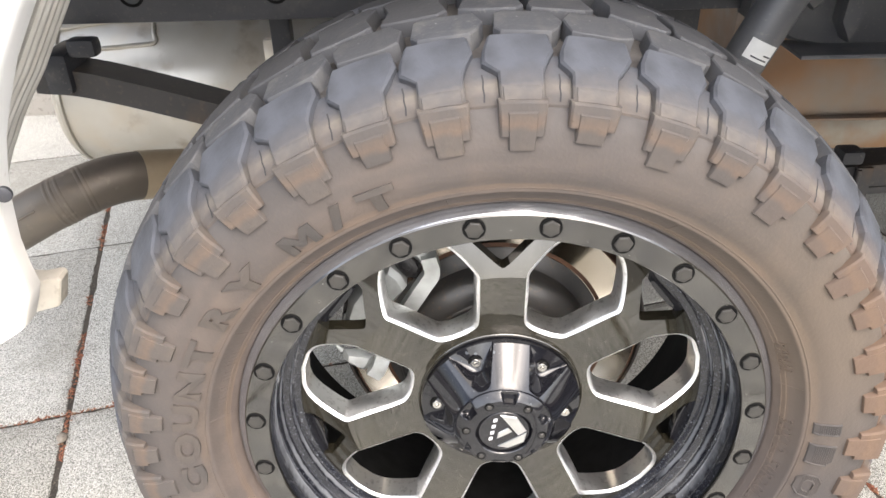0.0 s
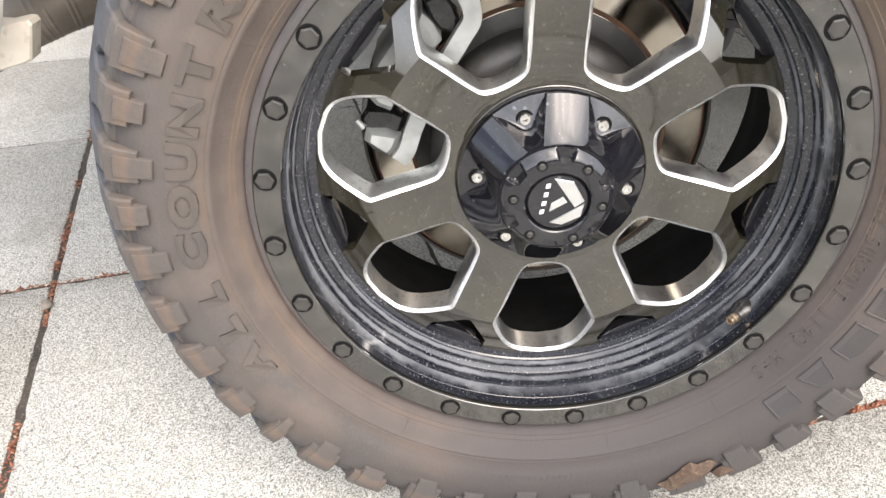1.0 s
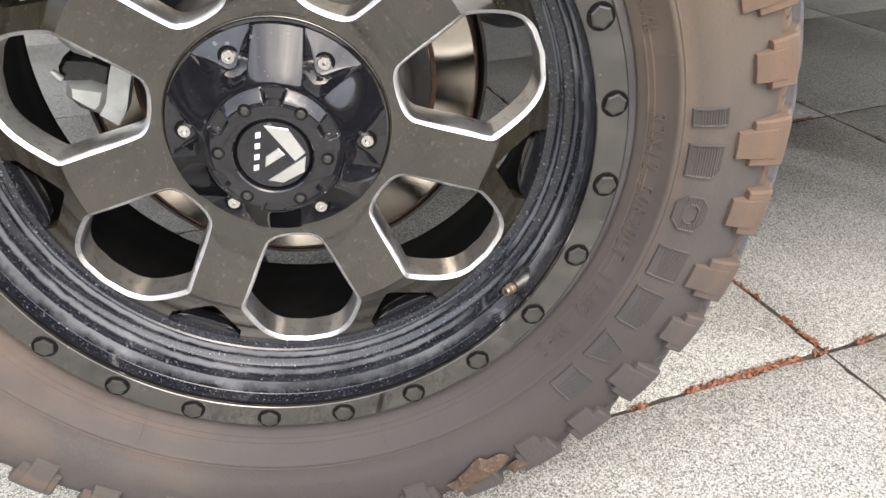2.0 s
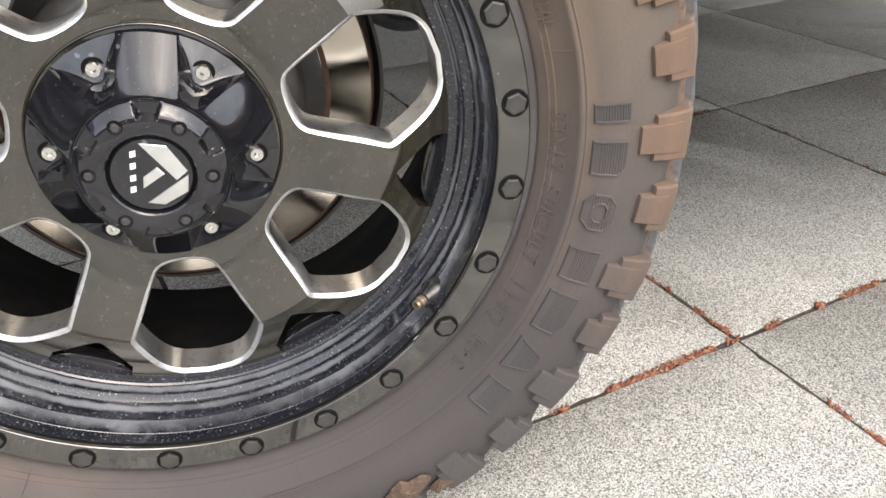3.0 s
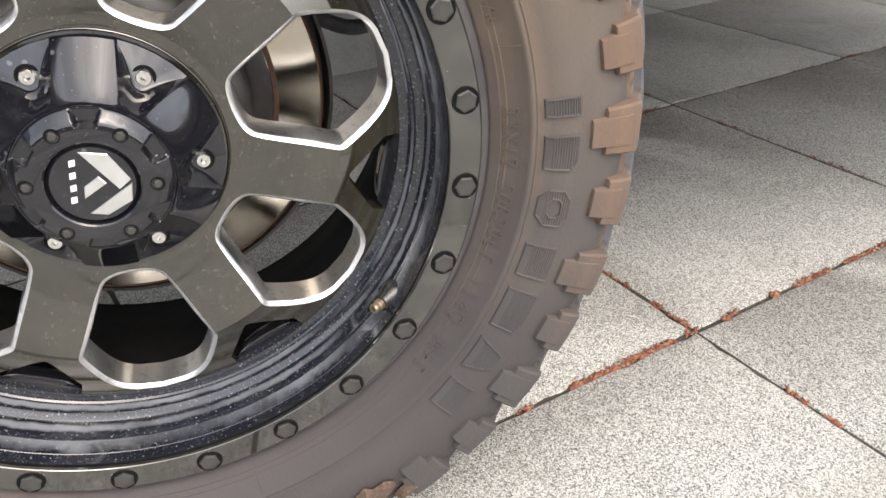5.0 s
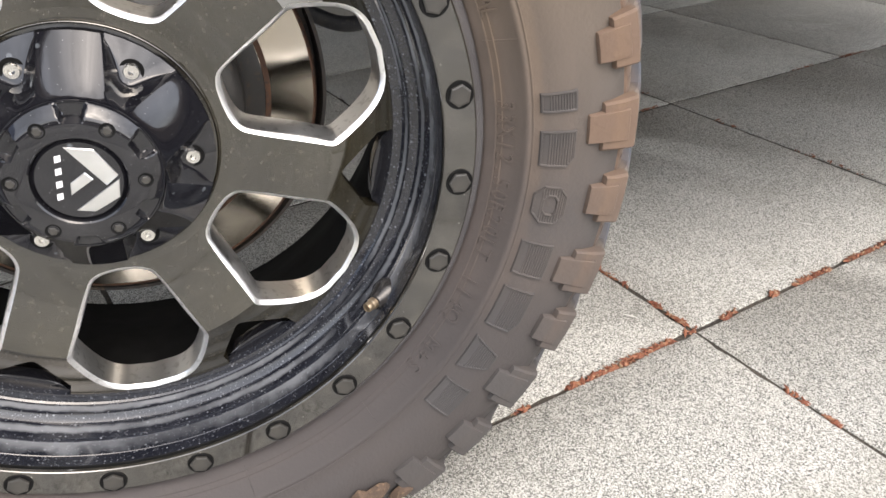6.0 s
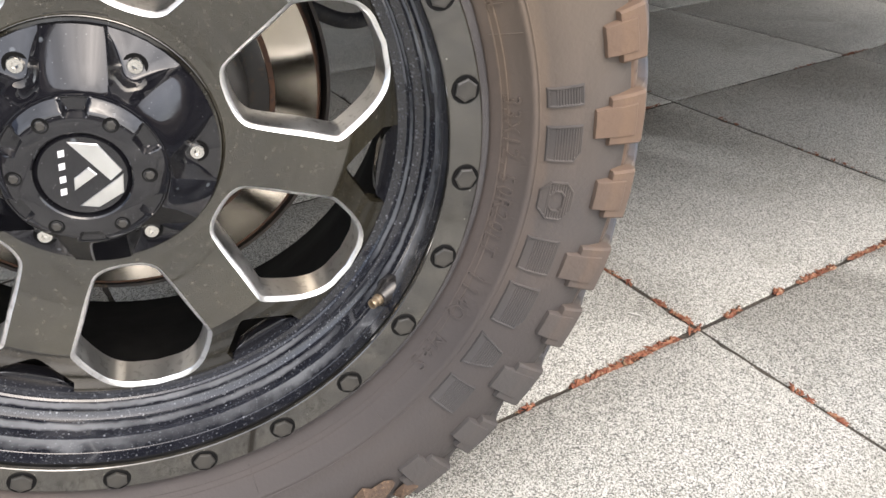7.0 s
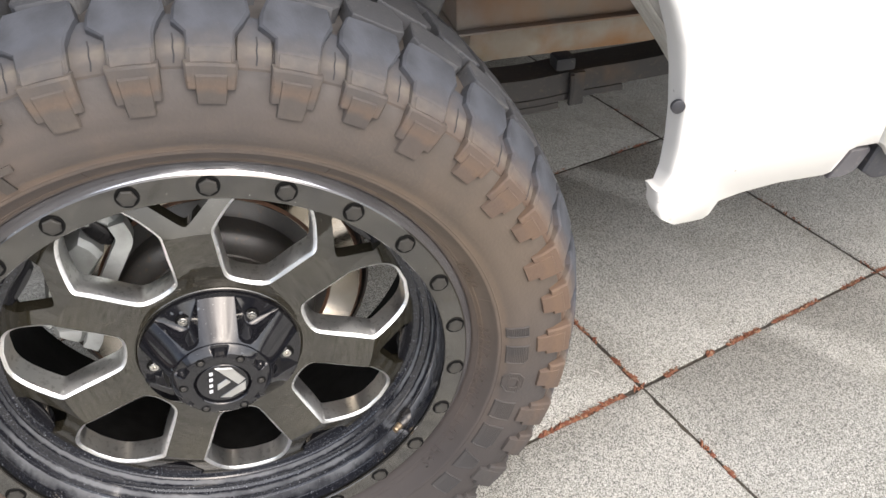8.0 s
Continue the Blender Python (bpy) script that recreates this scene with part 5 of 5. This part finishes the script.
# tank ahead of the axle
tank_bm = box(1.17, 1.03, 0.550, 1.42, 0.526, 0.222, bevel=0.006)
tank = part("fuel_tank", tank_bm, M_TANK, truck, "rust-tinted steel tank", smooth=50)
part("tank_lower", box(1.17, 1.02, 0.405, 1.38, 0.53, 0.065, bevel=0.02), M_TANKLOW, tank, "paler lower tank shell", smooth=50)
part("tank_seam", box(1.17, 1.02, 0.437, 1.46, 0.536, 0.005, bevel=0.0015), M_TANK, tank)
part("spring_perch", box(0.19, 0.62, 0.655, 0.30, 0.05, 0.19, bevel=0.01), M_FRAME, truck, "dark chassis gusset behind the shock absorber")
part("brake_cable", tube(curve_points([(0.06, 0.5, 0.445), (0.12, 0.5, 0.432), (0.17, 0.5, 0.408), (0.215, 0.5, 0.380), (0.25, 0.5, 0.364), (0.28, 0.5, 0.364), (0.303, 0.5, 0.380), (0.312, 0.505, 0.415), (0.312, 0.51, 0.475)], 5), 0.010, 16), M_FRAME, truck, "black sheathed brake cable hanging in a loop", smooth=60)
brk = part("shock_bracket", prism([(0.36, 0.85), (0.36, 0.70), (0.42, 0.672), (0.50, 0.655), (0.60, 0.660), (0.66, 0.70), (0.66, 0.85)], 0.46, 0.51, inset=0.006, drop=0.006), M_DUSTY, truck, "black welded chassis bracket", smooth=30)
part("bracket_rib", prism([(0.475, 0.85), (0.470, 0.70), (0.485, 0.675), (0.495, 0.70), (0.505, 0.85)], 0.43, 0.47, inset=0.003, drop=0.003), M_DUSTY, brk)
part("bracket_rib", prism([(0.420, 0.85), (0.425, 0.725), (0.436, 0.715), (0.448, 0.725), (0.455, 0.85)], 0.445, 0.47, inset=0.003, drop=0.003), M_DUSTY, brk)
part("bracket_flange", box(0.535, 0.445, 0.664, 0.24, 0.075, 0.006, bevel=0.0015), M_DUSTY, brk, "dusty folded lower flange")
for hx, hz in ((0.578, 0.685), (0.61, 0.685)):
    h = part("bracket_hole", spin([(0.0, 0.002), (0.009, 0.002), (0.010, -0.0012), (0.012, 0.0)], 20), M_GROOVE, brk)
    h.location = (hx, 0.4595, hz)

# ---- ground ----
ground_bm = bmesh.new()
gv = [ground_bm.verts.new(p) for p in ((-60, -60, -0.003), (60, -60, -0.003), (60, 60, -0.003), (-60, 60, -0.003))]
ground_bm.faces.new(gv)
ground = tagged(link_mesh("ground", ground_bm, M_JOINT, smooth=0), "dark dirt bed under the paving joints", "ground", kind="structure")
GRID = 15.0
pave = new("pavement")
pave.matrix_world = Matrix.Rotation(radians(GRID), 4, "Z")
tagged(pave, "pale washed-aggregate concrete paving slabs with littered joints", "pavement", kind="structure")
US = [-3.77, -3.14, -2.51, -1.88, -1.24, -0.603, 0.032, 0.670, 1.286, 1.92, 2.55, 3.18, 3.81, 4.44]
VS = [-3.12, -2.49, -1.86, -1.23, -0.60, 0.036, 0.672, 1.31, 1.95, 2.59, 3.23, 3.87, 4.5, 5.13]
GAP, WIDE_GAP, WIDE_U = 0.0042, 0.0084, -0.603


def slab_mesh(w, h, seed):
    """One cast slab with slightly wandering, crumbled edges."""
    rnd = random.Random(seed)
    corners = [(0, 0), (w, 0), (w, h), (0, h)]
    line = []
    for (ax, ay), (bx, by) in zip(corners, corners[1:] + corners[:1]):
        n = max(4, int((abs(bx - ax) + abs(by - ay)) / 0.020))
        line += [(ax + (bx - ax) * i / n, ay + (by - ay) * i / n) for i in range(n)]
    chips = [abs(rnd.gauss(0, 0.0006)) + (rnd.uniform(0.0015, 0.004) if rnd.random() < 0.07 else 0.0) for _ in line]
    bm = bmesh.new()
    rings = []
    for z, inset in ((-0.06, 0.0), (-0.006, 0.0), (-0.0016, 0.0008), (0.0, 0.0030)):
        ring = []
        for (x, y), chip in zip(line, chips):
            d = inset + (chip if z > -0.05 else 0.0) * (1.0 if z < -0.001 else 1.5)
            ring.append(bm.verts.new((min(max(x, d), w - d), min(max(y, d), h - d), z)))
        rings.append(ring)
    n = len(line)
    for lo, hi in zip(rings, rings[1:]):
        for i in range(n):
            bm.faces.new((lo[i], lo[(i + 1) % n], hi[(i + 1) % n], hi[i]))
    bm.faces.new(rings[-1])
    return mesh_of("paving_slab", bm, M_CONC, 35)


slabs = {}
for i, (u0, u1) in enumerate(zip(US, US[1:])):
    for v0, v1 in zip(VS, VS[1:]):
        lo = WIDE_GAP / 2 if u0 == WIDE_U else GAP / 2
        hi = WIDE_GAP / 2 if u1 == WIDE_U else GAP / 2
        key = (round(u1 - u0 - lo - hi, 4), round(v1 - v0 - GAP, 4))
        if key not in slabs:
            slabs[key] = slab_mesh(*key, 40 + len(slabs))
        share("paving_slab", slabs[key], pave, pose(u0 + lo, v0 + GAP / 2, random.uniform(-0.0008, 0.0008), random.uniform(-0.05, 0.05), random.uniform(-0.05, 0.05), 0))

# litter in the joints
rnd = random.Random(11)
lit = bmesh.new()


def flake(u, v):
    s = rnd.uniform(0.0013, 0.0036)
    ax = Vector((rnd.uniform(-1, 1), rnd.uniform(-1, 1), rnd.uniform(-0.4, 0.4))).normalized()
    c = Vector((u, v, rnd.uniform(-0.002, 0.0025)))
    sd = ax.cross(Vector((0, 0, 1))).normalized()
    up = sd.cross(ax)
    L = s * rnd.uniform(1.0, 2.4)
    vs = [lit.verts.new(c + ax * a * L + sd * b * s * 0.7 + up * d * s * 0.5) for a, b, d in ((-1, 0, 0), (0, 1, 0), (0, -1, 0), (0, 0, 1), (0.2, 0, -1), (1, 0.2, 0))]
    for f in ((0, 1, 3), (0, 3, 2), (0, 4, 1), (0, 2, 4), (5, 3, 1), (5, 2, 3), (5, 1, 4), (5, 4, 2)):
        lit.faces.new([vs[i] for i in f])


def litter(fixed, along, lo, hi, count, thresh, spread=0.0022):
    for _ in range(count):
        t = rnd.uniform(lo, hi)
        if noise.noise(Vector((t * 9, fixed * 7.1, 3.3 if along == "u" else 8.8))) < thresh:
            continue
        o = rnd.gauss(0, spread)
        flake(*((t, fixed + o) if along == "u" else (fixed + o, t)))


for u0, u1, count in ((0.375, 0.40, 24), (0.456, 0.63, 330), (0.655, 0.676, 16), (0.722, 0.752, 40), (0.819, 0.837, 36), (0.871, 0.952, 120), (0.985, 1.10, 120)):
    litter(0.036, "u", u0, u1, count, -1)
litter(0.036, "u", 1.1, 1.6, 300, 0.0)
for v0, v1, count in ((0.050, 0.085, 60), (0.095, 0.115, 30), (-0.134, -0.100, 40), (-0.180, -0.155, 30)):
    litter(0.670, "v", v0, v1, count, -1)
litter(0.670, "v", -0.7, -0.2, 200, 0.12)
litter(0.670, "v", 0.16, 0.3, 60, 0.12)
litter(0.672, "u", -1.0, 0.4, 300, 0.1)
litter(0.672, "u", 0.4, 2.4, 480, 0.05)
litter(-0.603, "v", 0.1, 1.6, 760, -0.05, 0.0036)
litter(1.286, "v", -0.3, 1.3, 260, 0.1)
litter(0.672, "u", -1.1, -0.5, 160, -0.1)
tagged(link_mesh("joint_litter", lit, M_DEBRIS, smooth=0), "reddish-brown bark and needle litter lying in the paving joints", "litter", kind="stuff").matrix_world = pave.matrix_world

# a dried white splash beside the joint
M_SPLASH = surf("chalky_white_splash", (0.70, 0.69, 0.66), (0.55, 0.54, 0.50), 90, 0.9, fine=400, c3=(0.40, 0.39, 0.36), lo3=0.5, hi3=0.7)
rnd_s = random.Random(23)
for sx, sy, size in ((0.5725, 0.2625, 0.011), (0.969, 0.404, 0.012)):
    sp = bmesh.new()
    rim_v = []
    for i in range(16):
        a = 2 * math.pi * i / 16
        d = size * rnd_s.uniform(0.55, 1.1)
        rim_v.append(sp.verts.new((sx + math.cos(a) * d * 0.9 - math.sin(a) * d * 0.35, sy + math.sin(a) * d * 0.5 - math.cos(a) * d * 0.75, 0.0010)))
    mid_v = sp.verts.new((sx, sy, 0.0028))
    for i in range(16):
        sp.faces.new((mid_v, rim_v[i], rim_v[(i + 1) % 16]))
    tagged(link_mesh("splash_mark", sp, M_SPLASH, smooth=60), "dried white splash on the concrete paving", "stain")

# a rounded pebble lodged in the wide joint
M_PEBBLE = surf("grey_brown_pebble", (0.17, 0.15, 0.125), (0.25, 0.22, 0.18), 60, 0.8, fine=400, c3=(0.11, 0.095, 0.08))
peb = bmesh.new()
bmesh.ops.create_icosphere(peb, subdivisions=3, radius=0.0105)
for v in peb.verts:
    v.co *= 1.0 + 0.12 * noise.noise(v.co * 120 + Vector((3.1, 0.4, 1.7)))
    v.co = Vector((v.co.x * 0.85, v.co.y * 1.1, v.co.z * 0.7))
o = tagged(link_mesh("pebble", peb, M_PEBBLE, smooth=60), "small grey-brown pebble lodged in a paving joint", "pebble")
o.matrix_world = pave.matrix_world @ Matrix.Translation((-0.6035, 0.606, 0.0042))
